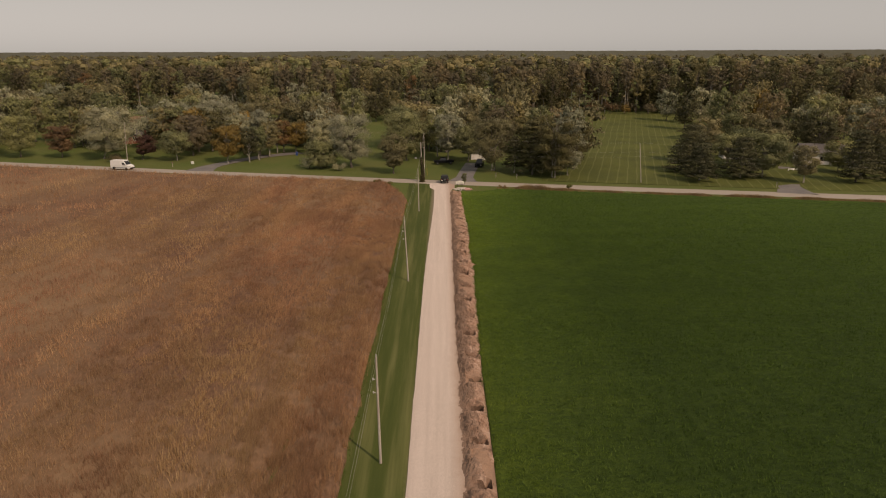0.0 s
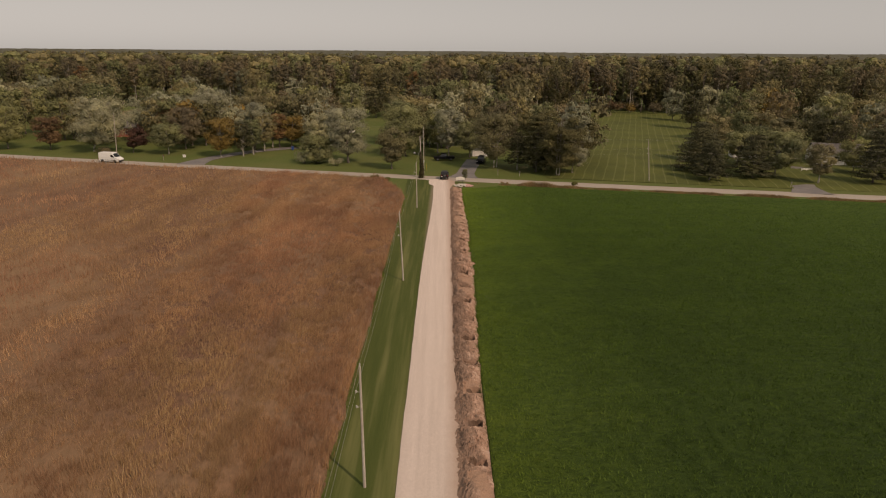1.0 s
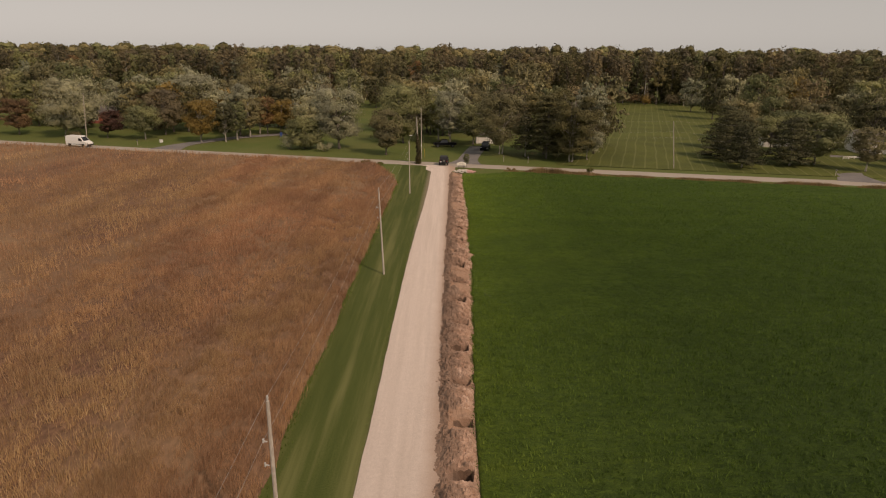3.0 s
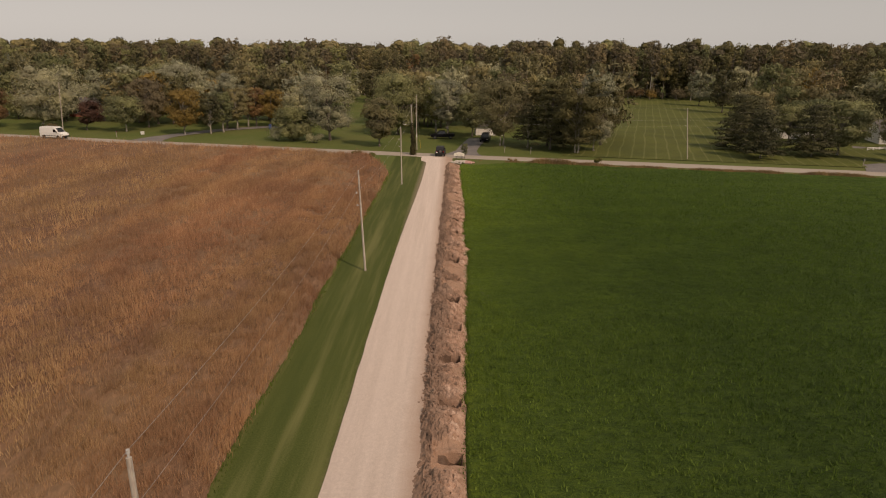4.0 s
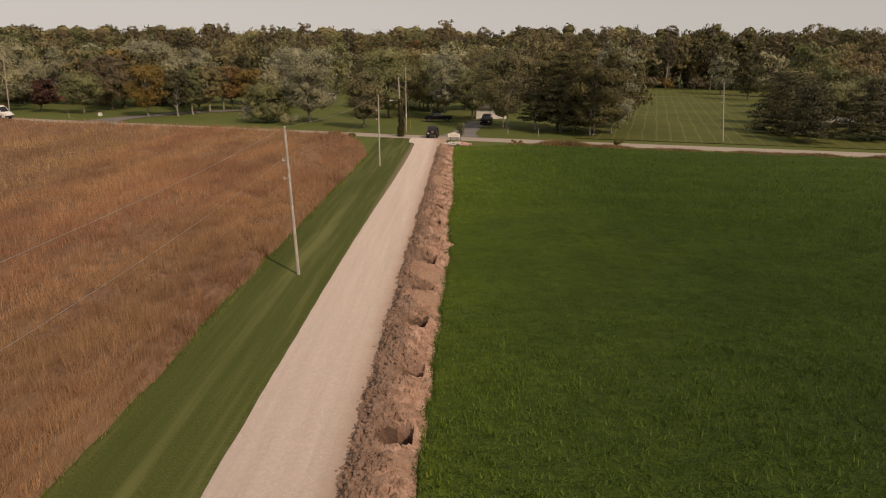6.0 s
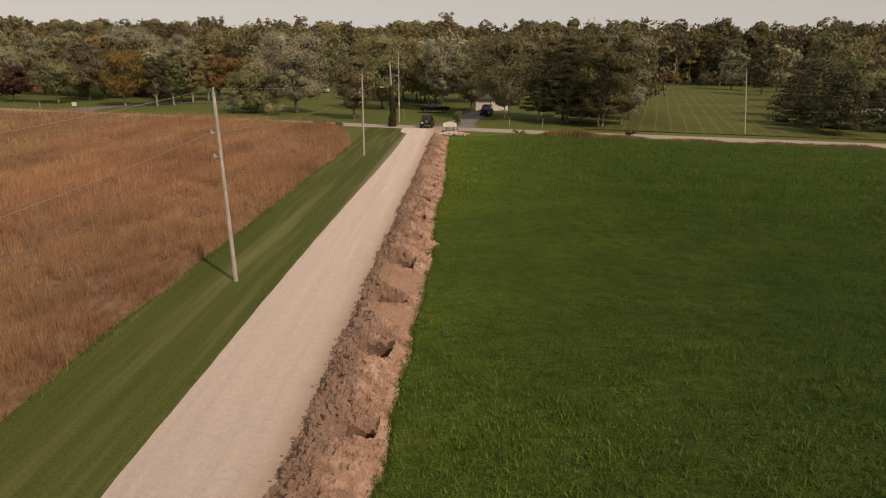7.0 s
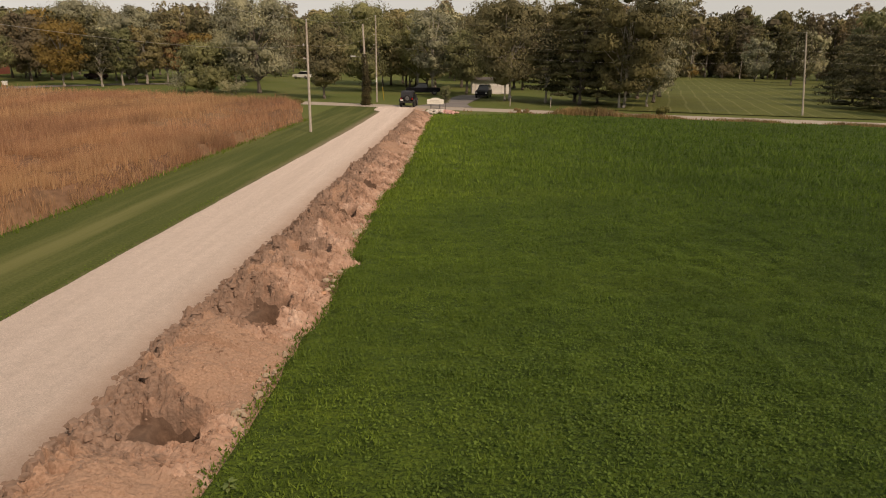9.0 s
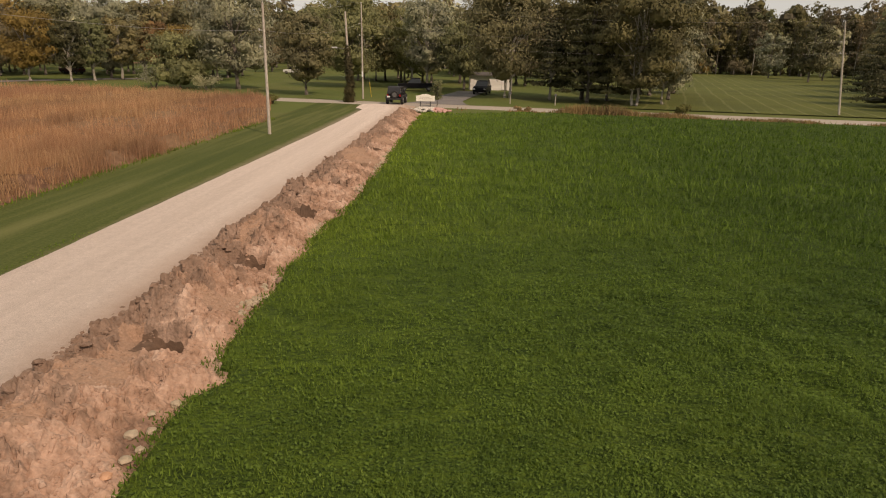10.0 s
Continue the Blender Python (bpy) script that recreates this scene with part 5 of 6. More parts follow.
def off_roader(m):
    car = tagged(new("off_road_car"), "black boxy off-road car with canvas top on gravel", "car", "parked cars")
    car.matrix_basis = m
    bm = bmesh.new()
    prism(bm, [(-1.85, 0.55), (-1.90, 1.12), (0.55, 1.16), (0.62, 1.18), (1.75, 1.08), (1.88, 1.0), (1.88, 0.6), (1.5, 0.48), (-1.4, 0.46)], -0.76, 0.76, 0.05)
    part("body", bm, M_BLACKPAINT, car)
    bm = bmesh.new()
    prism(bm, [(-1.84, 1.12), (-1.76, 1.78), (-1.55, 1.86), (0.05, 1.84), (0.16, 1.78), (0.16, 1.72), (-1.62, 1.66), (-1.70, 1.12)], -0.72, 0.72, 0.03, 0.06, 1.5)
    box(bm, -0.70, 0.70, -1.72, 0.12, 1.70, 1.82, 0.03)
    part("soft_top", bm, M_SOFTTOP, car, "black canvas top")
    bm = bmesh.new()
    prism(bm, [(-1.80, 1.16), (-1.73, 1.68), (0.15, 1.72), (0.42, 1.18)], -0.69, 0.69, 0.01, 0.05, 1.5)
    part("cabin_glass", bm, M_GLASS, car, "dark tinted glass")
    bm = bmesh.new()
    for s in (-1, 1):
        tube(bm, (s * 0.70, 0.55, 1.14), (s * 0.66, 0.18, 1.78), 0.04, 0.04, 6)
    tube(bm, (-0.68, 0.18, 1.77), (0.68, 0.18, 1.77), 0.045, 0.045, 6)
    tube(bm, (-0.70, 0.56, 1.16), (0.70, 0.56, 1.16), 0.04, 0.04, 6)
    part("windscreen_frame", bm, M_BLACKPAINT, car)
    bm = bmesh.new()
    tube(bm, (-0.70, -0.55, 1.14), (-0.66, -0.55, 1.80), 0.04, 0.04, 6)
    tube(bm, (0.70, -0.55, 1.14), (0.66, -0.55, 1.80), 0.04, 0.04, 6)
    part("roof_post", bm, M_SOFTTOP, car)
    for sx in (-1, 1):
        for sy in (-1.18, 1.24):
            bm = bmesh.new()
            prism(bm, [(sy - 0.56, 0.62), (sy - 0.40, 0.92), (sy + 0.36, 0.95), (sy + 0.58, 0.70), (sy + 0.50, 0.70), (sy + 0.32, 0.86), (sy - 0.34, 0.84), (sy - 0.46, 0.62)], sx * 0.72, sx * 0.94, 0.015)
            part("fender", bm, M_TRIM, car)
            wheel(car, sx * 0.78, sy, 0.40, 0.27)
        bm = bmesh.new()
        box(bm, sx * 0.80 - 0.11, sx * 0.80 + 0.11, 0.28, 0.36, 1.20, 1.42, 0.03)
        tube(bm, (sx * 0.68, 0.36, 1.24), (sx * 0.80, 0.34, 1.28), 0.02, 0.02, 6)
        part("wing_mirror", bm, M_TRIM, car)
        bm = bmesh.new()
        box(bm, sx * 0.66 - 0.08, sx * 0.66 + 0.08, -1.955, -1.89, 0.86, 1.06, 0.015)
        part("tail_light", bm, M_TAIL, car, "red tail light")
        bm = bmesh.new()
        tube(bm, (sx * 0.52, 1.86, 0.9), (sx * 0.52, 1.92, 0.9), 0.11, 0.10, 14)
        part("headlight", bm, M_LAMP, car)
    for y0, y1 in ((-2.06, -1.92), (1.92, 2.08)):
        bm = bmesh.new()
        box(bm, -0.78, 0.78, y0, y1, 0.52, 0.70, 0.03)
        part("bumper", bm, M_TRIM, car)
    bm = bmesh.new()
    box(bm, -0.74, -0.38, -1.975, -1.96, 0.74, 0.90, 0.004)
    part("number_plate", bm, M_PLATE, car, "blank pale plate")
    sp = wheel(car, 0.10, -2.02, 0.40, 0.26, "spare_wheel", True)
    sp.location.z = 1.05
    return car


def panel_van(m):
    van = tagged(new("panel_van"), "white high-roofed panel van on the cross road", "van", "parked cars")
    van.matrix_basis = m
    bm = bmesh.new()
    prism(bm, [(-2.92, 0.45), (-2.95, 1.3), (-2.86, 2.42), (-2.65, 2.55), (0.9, 2.52), (1.25, 2.40), (2.0, 1.42), (2.75, 1.15), (2.95, 0.95), (2.97, 0.42), (2.5, 0.34), (-2.5, 0.34)], -1.0, 1.0, 0.07, 0.10, 1.6)
    part("body", bm, M_WHITEPAINT, van)
    bm = bmesh.new()
    prism(bm, [(1.30, 2.30), (1.36, 2.34), (2.03, 1.47), (1.97, 1.43)], -0.82, 0.82, 0.01, 0.06, 1.8)
    part("windscreen", bm, M_GLASS, van, "dark windscreen")
    for s in (-1, 1):
        bm = bmesh.new()
        x0, x1 = sorted((s * 0.955, s * 1.008))
        prism(bm, [(0.72, 1.45), (0.72, 2.05), (1.18, 2.05), (1.82, 1.45)], x0, x1, 0.01)
        part("door_window", bm, M_GLASS, van, "dark side window")
        bm = bmesh.new()
        x0, x1 = sorted((s * 0.96, s * 1.012))
        box(bm, x0, x1, -2.4, 2.2, 0.62, 0.74, 0.012)
        part("side_moulding", bm, M_TRIM, van)
        bm = bmesh.new()
        box(bm, s * 1.14 - 0.10, s * 1.14 + 0.10, 1.62, 1.74, 1.38, 1.70, 0.03)
        tube(bm, (s * 0.98, 1.70, 1.42), (s * 1.10, 1.68, 1.46), 0.03, 0.03, 6)
        part("wing_mirror", bm, M_TRIM, van)
        bm = bmesh.new()
        box(bm, s * 0.78 - 0.14, s * 0.78 + 0.14, 2.70, 2.97, 0.86, 1.10, 0.04)
        part("headlight", bm, M_LAMP, van)
        bm = bmesh.new()
        box(bm, s * 0.92 - 0.05, s * 0.92 + 0.05, -2.985, -2.90, 0.95, 1.45, 0.015)
        part("tail_light", bm, M_TAIL, van, "red tail light")
        for y in (-1.85, 1.85):
            wheel(van, s * 0.90, y, 0.36, 0.24)
            bm = bmesh.new()
            tube(bm, (s * 0.96, y, 0.40), (s * 1.01, y, 0.40), 0.43, 0.43, 20)
            part("wheel_arch", bm, M_TRIM, van)
    bm = bmesh.new()
    box(bm, -0.98, 0.98, 2.80, 3.02, 0.40, 0.72, 0.05)
    part("front_bumper", bm, M_TRIM, van)
    bm = bmesh.new()
    box(bm, -0.98, 0.98, -3.03, -2.88, 0.42, 0.60, 0.04)
    part("rear_bumper", bm, M_TRIM, van)
    return van


def saloon(m, paint, name, label, outline, glass, width=0.9):
    car = tagged(new(name), label, "car", "parked cars")
    car.matrix_basis = m
    bm = bmesh.new()
    prism(bm, outline, -width, width, 0.06)
    part("body", bm, paint, car)
    bm = bmesh.new()
    prism(bm, glass, -width + 0.06, width - 0.06, 0.02, 0.14, 1.2)
    part("cabin_glass", bm, M_GLASS, car, "dark tinted glass")
    bm = bmesh.new()
    ys = [g[0] for g in glass]
    zs = max(g[1] for g in glass)
    tops = sorted(g[0] for g in glass if g[1] > zs - 0.12)
    box(bm, -width + 0.2, width - 0.2, tops[0] - 0.03, tops[-1] + 0.03, zs - 0.03, zs + 0.05, 0.03)
    part("roof", bm, paint, car)
    y0, y1 = min(o[0] for o in outline), max(o[0] for o in outline)
    for s in (-1, 1):
        for y in (y0 + 0.95, y1 - 0.95):
            wheel(car, s * (width - 0.09), y, 0.36, 0.23)
        bm = bmesh.new()
        box(bm, s * (width - 0.2) - 0.12, s * (width - 0.2) + 0.12, y0 - 0.02, y0 + 0.06, 0.80, 0.95, 0.015)
        part("tail_light", bm, M_TAIL, car, "red tail light")
        bm = bmesh.new()
        box(bm, s * (width - 0.22) - 0.14, s * (width - 0.22) + 0.14, y1 - 0.07, y1 + 0.02, 0.68, 0.84, 0.015)
        part("headlight", bm, M_LAMP, car)
    return car


off_roader(pose(0.45, 148.5, 0.06, 0, 0, -2))
panel_van(pose(-85.0, float(road_near(np.array(-85.0))) + 2.0, 0.06, 0, 0, -90 - 13.2))
SUV_LINE = [(-2.3, 0.45), (-2.35, 1.05), (-2.2, 1.12), (1.0, 1.12), (2.2, 0.98), (2.35, 0.8), (2.35, 0.42), (2.0, 0.34), (-2.0, 0.34)]
SUV_GLASS = [(-2.15, 1.1), (-1.95, 1.72), (0.1, 1.76), (0.95, 1.1)]
PICKUP_LINE = [(-2.8, 0.55), (-2.8, 1.1), (-0.6, 1.1), (1.2, 1.12), (2.6, 1.0), (2.7, 0.85), (2.7, 0.5), (2.3, 0.42), (-2.4, 0.45)]
PICKUP_GLASS = [(-0.75, 1.1), (-0.6, 1.72), (0.6, 1.76), (1.3, 1.1)]
saloon(pose(9.9, 170.4, 0, 0, 0, 170), M_BLACKPAINT, "parked_suv", "black estate car parked on the drive under trees", SUV_LINE, SUV_GLASS, 0.95)
saloon(pose(0.2, 174.6, 0, 0, 0, 97), M_BLACKPAINT, "parked_pickup", "black pickup truck parked on shaded lawn", PICKUP_LINE, PICKUP_GLASS, 0.95)
saloon(pose(-33.8, 231.4, 0, 0, 0, 72), M_WHITEPAINT, "parked_car", "white car parked on a far lawn between trees", SUV_LINE, SUV_GLASS, 0.88)
saloon(pose(-71.3, 206.0, 0, 0, 0, 80), M_REDPAINT, "parked_saloon", "dark red car parked in tree shade", SUV_LINE, SUV_GLASS, 0.88)

# ---- houses ----
M_WHITESIDING = surface("white_siding", (0.62, 0.61, 0.58), (0.78, 0.77, 0.74), 3, 0.5, (0.58, 0.56, 0.52), stretch=(0.3, 0.3, 6), relief=0.01)
M_BRICK = surface("red_brick", (0.20, 0.065, 0.045), (0.34, 0.12, 0.085), 9, 0.6, (0.24, 0.10, 0.08), relief=0.01, stretch=(1, 1, 3))
M_ROOF = surface("grey_shingles", (0.085, 0.078, 0.075), (0.15, 0.14, 0.135), 5, 0.5, (0.11, 0.10, 0.095), relief=0.02, stretch=(1, 1, 3))
M_DOORPAINT = plain("door_paint", (0.55, 0.54, 0.52), 0.5)


def house(name, m, wide, deep, eave, ridge, wall, label, openings, chimney=False):
    """Gabled house, its long front towards -y. openings: (kind, centre x, sill, width, height) in the front."""
    root = tagged(new(name), label, "house", "houses")
    root.matrix_basis = m
    t = 0.25
    xs = sorted({-wide / 2, wide / 2} | {o[1] + s * o[3] / 2 for o in openings for s in (-1, 1)})
    bm = bmesh.new()
    for a, b in zip(xs, xs[1:]):
        o = [o for o in openings if abs((a + b) / 2 - o[1]) < o[3] / 2]
        if not o:
            box(bm, a, b, -deep / 2, -deep / 2 + t, -0.1, eave)
        else:
            _, _, sill, _, hi = o[0]
            if sill > 0:
                box(bm, a, b, -deep / 2, -deep / 2 + t, -0.1, sill)
            box(bm, a, b, -deep / 2, -deep / 2 + t, sill + hi, eave)
    part("front_wall", bm, wall, root)
    bm = bmesh.new()
    box(bm, -wide / 2, wide / 2, deep / 2 - t, deep / 2, -0.1, eave)
    part("back_wall", bm, wall, root)
    for s in (-1, 1):
        bm = bmesh.new()
        x0, x1 = sorted((s * wide / 2, s * (wide / 2 - t)))
        prism(bm, [(-deep / 2 + t, -0.1), (-deep / 2 + t, eave), (0, ridge - 0.15), (deep / 2 - t, eave), (deep / 2 - t, -0.1)], x0, x1)
        part("gable_wall", bm, wall, root)
    for s in (-1, 1):
        bm = bmesh.new()
        prism(bm, [(s * (deep / 2 + 0.45), eave - 0.15), (s * (deep / 2 + 0.45), eave + 0.02), (0, ridge + 0.12), (0, ridge - 0.05)], -wide / 2 - 0.35, wide / 2 + 0.35)
        part("roof_slope", bm, M_ROOF, root, "grey shingled roof")
    for kind, cx, sill, w, hi in openings:
        y = -deep / 2
        fr = bmesh.new()
        for a, b, c, d in ((cx - w / 2, cx - w / 2 + 0.08, sill, sill + hi), (cx + w / 2 - 0.08, cx + w / 2, sill, sill + hi), (cx - w / 2, cx + w / 2, sill + hi - 0.08, sill + hi), (cx - w / 2, cx + w / 2, sill, sill + 0.08)):
            box(fr, a, b, y - 0.03, y + 0.12, c, d)
        if kind == "window":
            box(fr, cx - 0.03, cx + 0.03, y - 0.02, y + 0.1, sill, sill + hi)
            f = part("window", fr, M_DOORPAINT, root)
            bm = bmesh.new()
            box(bm, cx - w / 2 + 0.05, cx + w / 2 - 0.05, y + 0.13, y + 0.15, sill + 0.05, sill + hi - 0.05)
            part("pane", bm, M_GLASS, f)
        else:
            f = part("door", fr, M_DOORPAINT, root)
            n = 4 if kind == "garage" else 1
            for i in range(n):
                bm = bmesh.new()
                z0, z1 = sill + hi * i / n, sill + hi * (i + 1) / n
                box(bm, cx - w / 2 + 0.06, cx + w / 2 - 0.06, y + 0.14, y + 0.18, z0 + 0.01, z1 - 0.015, 0.01)
                part("door_panel", bm, M_WHITESIDING, f)
    if chimney:
        bm = bmesh.new()
        box(bm, wide * 0.22, wide * 0.22 + 0.7, -0.4, 0.4, eave, ridge + 0.9, 0.03)
        part("chimney", bm, M_BRICK, root)
    return root


house("garage", pose(11.3, 183.6, 0, 0, 0, 4), 6.6, 3.4, 2.3, 2.55, M_WHITESIDING, "white-sided garage half hidden behind trees", [("garage", -1.5, 0, 2.5, 2.0), ("door", 2.1, 0, 0.9, 2.0)])
house("bungalow", pose(105.5, 175.5, 0, 0, 0, -14), 13, 9, 2.9, 5.0, M_WHITESIDING, "pale bungalow with grey shingled roof behind trees",
      [("window", -5, 0.9, 2.0, 1.3), ("window", -1.2, 0.9, 2.0, 1.3), ("door", 1.8, 0, 1.0, 2.1), ("window", 4.8, 0.9, 2.2, 1.3)], True)
house("brick_bungalow", pose(-111.0, 221.0, 0, 0, 0, 14), 15, 8, 2.9, 5.3, M_BRICK, "red brick bungalow with grey roof behind maples",
      [("window", -4.5, 0.9, 1.8, 1.3), ("door", -1.5, 0, 1.0, 2.1), ("window", 1.5, 0.9, 1.8, 1.3), ("window", 5.0, 0.9, 1.6, 1.3)], True)
house("shed", pose(84.5, 183.5, 0, 0, 0, -10), 7.5, 5.5, 2.5, 3.9, M_WHITESIDING, "white garden building glimpsed under pines", [("window", -1.8, 0.9, 1.3, 1.1), ("door", 1.2, 0, 1.0, 2.0)])

# ---- by the crossing ----
M_SIGN = plain("sign_board", (0.78, 0.75, 0.66), 0.6)
M_BLACKMETAL = plain("black_metal", (0.02, 0.02, 0.022), 0.5)
M_STONE = surface("pale_limestone", (0.42, 0.38, 0.33), (0.66, 0.62, 0.56), 6, 1.2, (0.50, 0.44, 0.38), relief=0.02)
M_PINKSTONE = surface("pinkish_stone", (0.42, 0.24, 0.21), (0.60, 0.38, 0.34), 6, 1.2, (0.52, 0.30, 0.27), relief=0.02)
M_VINE = foliage("dark_ivy", (0.028, 0.026, 0.014), (0.055, 0.048, 0.022), (0.10, 0.085, 0.038), 0.1)
M_WEED = foliage("dry_weeds", (0.115, 0.078, 0.044), (0.23, 0.165, 0.088), (0.37, 0.285, 0.16), 0.15, 0.85, 0.4)
M_WEEDGREEN = foliage("yellowing_weeds", (0.08, 0.085, 0.028), (0.15, 0.15, 0.05), (0.24, 0.22, 0.09), 0.2)


def name_board(m):
    s = tagged(new("entrance_sign"), "cream sign board on two black posts behind stones", "sign")
    s.matrix_basis = m
    for x in (-0.62, 0.62):
        bm = bmesh.new()
        box(bm, x - 0.05, x + 0.05, -0.05, 0.05, -0.1, 1.1, 0.01)
        part("post", bm, M_BLACKMETAL, s)
    bm = bmesh.new()
    vs = [(-1.15, 0.78), (1.15, 0.78), (1.15, 1.35), (0.75, 1.38), (0.45, 1.5), (0, 1.56), (-0.45, 1.5), (-0.75, 1.38), (-1.15, 1.35)]
    a = [bm.verts.new((x, -0.09, z)) for x, z in vs]
    b = [bm.verts.new((x, -0.052, z)) for x, z in vs]
    bm.faces.new(a)
    bm.faces.new(list(reversed(b)))
    for i in range(len(vs)):
        bm.faces.new((a[i], b[i], b[(i + 1) % len(vs)], a[(i + 1) % len(vs)]))
    bmesh.ops.recalc_face_normals(bm, faces=bm.faces)
    board = part("board", bm, M_SIGN, s)
    for x0, x1, z in ((-0.7, 0.5, 1.2), (-0.8, 0.8, 1.05), (-0.4, 0.6, 0.92)):
        bm = bmesh.new()
        box(bm, x0, x1, -0.096, -0.091, z - 0.03, z + 0.03)
        part("text_bar", bm, M_STONE, board)
    return s


name_board(pose(3.95, 143.6, 0, 0, 0, 4) @ Matrix.Diagonal((0.82, 1, 0.92, 1)))


def stone_bed():
    rng = np.random.default_rng(44)
    root = tagged(new("stone_bed"), "heap of pale and pinkish stones below the sign", "stones")
    root.location = (4.6, 140.6, -0.05)
    kinds = []
    for k in range(6):
        v, f = rock_lump(rng, 1.0)
        kinds.append([raw_mesh("stone", v, f), raw_mesh("stone", v, f)])
        kinds[-1][0].materials.append(M_STONE)
        kinds[-1][1].materials.append(M_PINKSTONE)
    for i in range(150):
        a, q = rng.uniform(0, 6.28), rng.uniform(0, 1) ** 0.5
        x, y = math.cos(a) * q * 2.1, math.sin(a) * q * 1.3
        ob = new("stone", kinds[rng.integers(6)][int(x + rng.normal(0, 0.25) > 0.4)])
        ob.parent = root
        r = rng.uniform(0.14, 0.30)
        ob.matrix_basis = pose(x, y, 0.30 * (1 - q) + r * 0.4, rng.uniform(0, 30), 0, rng.uniform(0, 360)) @ Matrix.Diagonal((r, r * 0.8, r * 0.7, 1))


stone_bed()


def vine_pole():
    root = tagged(new("vine_covered_pole"), "leaning grey pole thickly wrapped in dark vines", "utility pole", "utility poles")
    root.location = (-4.7, 149.2, -0.1)
    top = Vector((-0.5, 0.5, 9.5))
    bm = bmesh.new()
    tube(bm, (0, 0, 0), top, 0.16, 0.10, 12)
    part("shaft", bm, M_POLE, root)
    rng = np.random.default_rng(8)
    k = 26
    u = np.linspace(0.01, 0.62, k)
    cs = np.stack([top.x * u + rng.normal(0, 0.10, k), top.y * u + rng.normal(0, 0.1, k), top.z * u], -1)
    v = leaf_cloud(cs, 0.46 - 0.42 * u + rng.uniform(0, 0.12, k), 5200, 0.10, rng, 1.0)
    me = raw_mesh("vines", v, np.arange(len(v)).reshape(-1, 3))
    link_mesh("vines", me, M_VINE, root, "dark brown-green vines")
    bm = bmesh.new()
    tube(bm, top * 0.60, top * 0.60 + Vector((-1.1, -0.3, 0.10)), 0.025, 0.025, 6)
    part("lamp_arm", bm, M_RIM, root)
    bm = bmesh.new()
    box(bm, -1.95, -1.35, -0.1, 0.12, 5.76, 5.90, 0.04)
    part("lamp_head", bm, M_LAMP, root, "pale street lamp head")


vine_pole()


def guy_wire():
    g = tagged(new("guy_cable"), "anchored guy cable with a yellow guard", "cable")
    bm = bmesh.new()
    tube(bm, (-4.45, 156.0, 8.2), (-3.9, 158.6, 0.0), 0.012, 0.012, 6)
    part("strand", bm, M_WIRE, g)
    bm = bmesh.new()
    tube(bm, (-3.9 - 0.55 * 0.22, 158.6 - 2.6 * 0.22, 1.8), (-3.9, 158.6, 0.0), 0.05, 0.05, 8)
    part("guard", bm, plain("yellow_plastic", (0.50, 0.36, 0.06), 0.5), g, "yellow plastic guard")


guy_wire()
bm = bmesh.new()
box(bm, -0.09, 0.09, -0.135, -0.122, 2.6, 3.2, 0.004)
part("notice", bm, M_PLATE, cross_pole, "small white notice")
make_tree("sapling", "round", 5.0, 145.8, 2.9, 1.5, M_GREEN, "small green sapling behind the sign", clear=0.7, count=420, size=0.09, seed=601, trunk=0.05, group="shrubs")


def mailbox(x, y, turn=0.0):
    r = tagged(new("mailbox"), "small grey metal mailbox on a wooden post", "mailbox", "mailboxes")
    r.matrix_basis = pose(x, y, -0.05, 0, 0, turn)
    bm = bmesh.new()
    box(bm, -0.05, 0.05, -0.05, 0.05, 0, 1.05, 0.01)
    part("post", bm, M_POLE, r)
    bm = bmesh.new()
    prism(bm, [(-0.25, 1.05), (-0.25, 1.22), (-0.18, 1.30), (0.18, 1.30), (0.25, 1.22), (0.25, 1.05)], -0.11, 0.11, 0.02)
    part("box", bm, M_RIM, r)
    bm = bmesh.new()
    box(bm, 0.112, 0.125, -0.05, 0.1, 1.2, 1.32)
    part("flag", bm, M_TAIL, r, "red flag")


for x, y in ((13.0, 153.6), (18.0, 152.2), (75.6, 141.2), (-73.5, 171.4)):
    mailbox(x, y, -12)


def utility_box(x, y):
    r = tagged(new("cable_cabinet"), "small white cable cabinet on the lawn", "cabinet")
    r.location = (x, y, -0.06)
    bm = bmesh.new()
    box(bm, -0.35, 0.35, -0.25, 0.25, 0, 0.65, 0.05)
    part("body", bm, M_WHITEPAINT, r)
    bm = bmesh.new()
    box(bm, -0.38, 0.38, -0.28, 0.28, 0.6, 0.7, 0.04)
    part("lid", bm, M_WHITEPAINT, r)


utility_box(-70.0, 176.5)


def blue_bin(x, y):
    r = tagged(new("storage_bin"), "tall blue plastic bin beside trees", "bin")
    r.location = (x, y, -0.06)
    blue = plain("blue_plastic", (0.03, 0.07, 0.22), 0.5)
    bm = bmesh.new()
    prism(bm, [(-0.26, 0), (-0.30, 1.0), (0.30, 1.0), (0.26, 0)], -0.3, 0.3, 0.04)
    part("body", bm, blue, r)
    bm = bmesh.new()
    box(bm, -0.33, 0.33, -0.34, 0.34, 0.98, 1.08, 0.03)
    part("lid", bm, blue, r)


blue_bin(-44.0, 191.0)


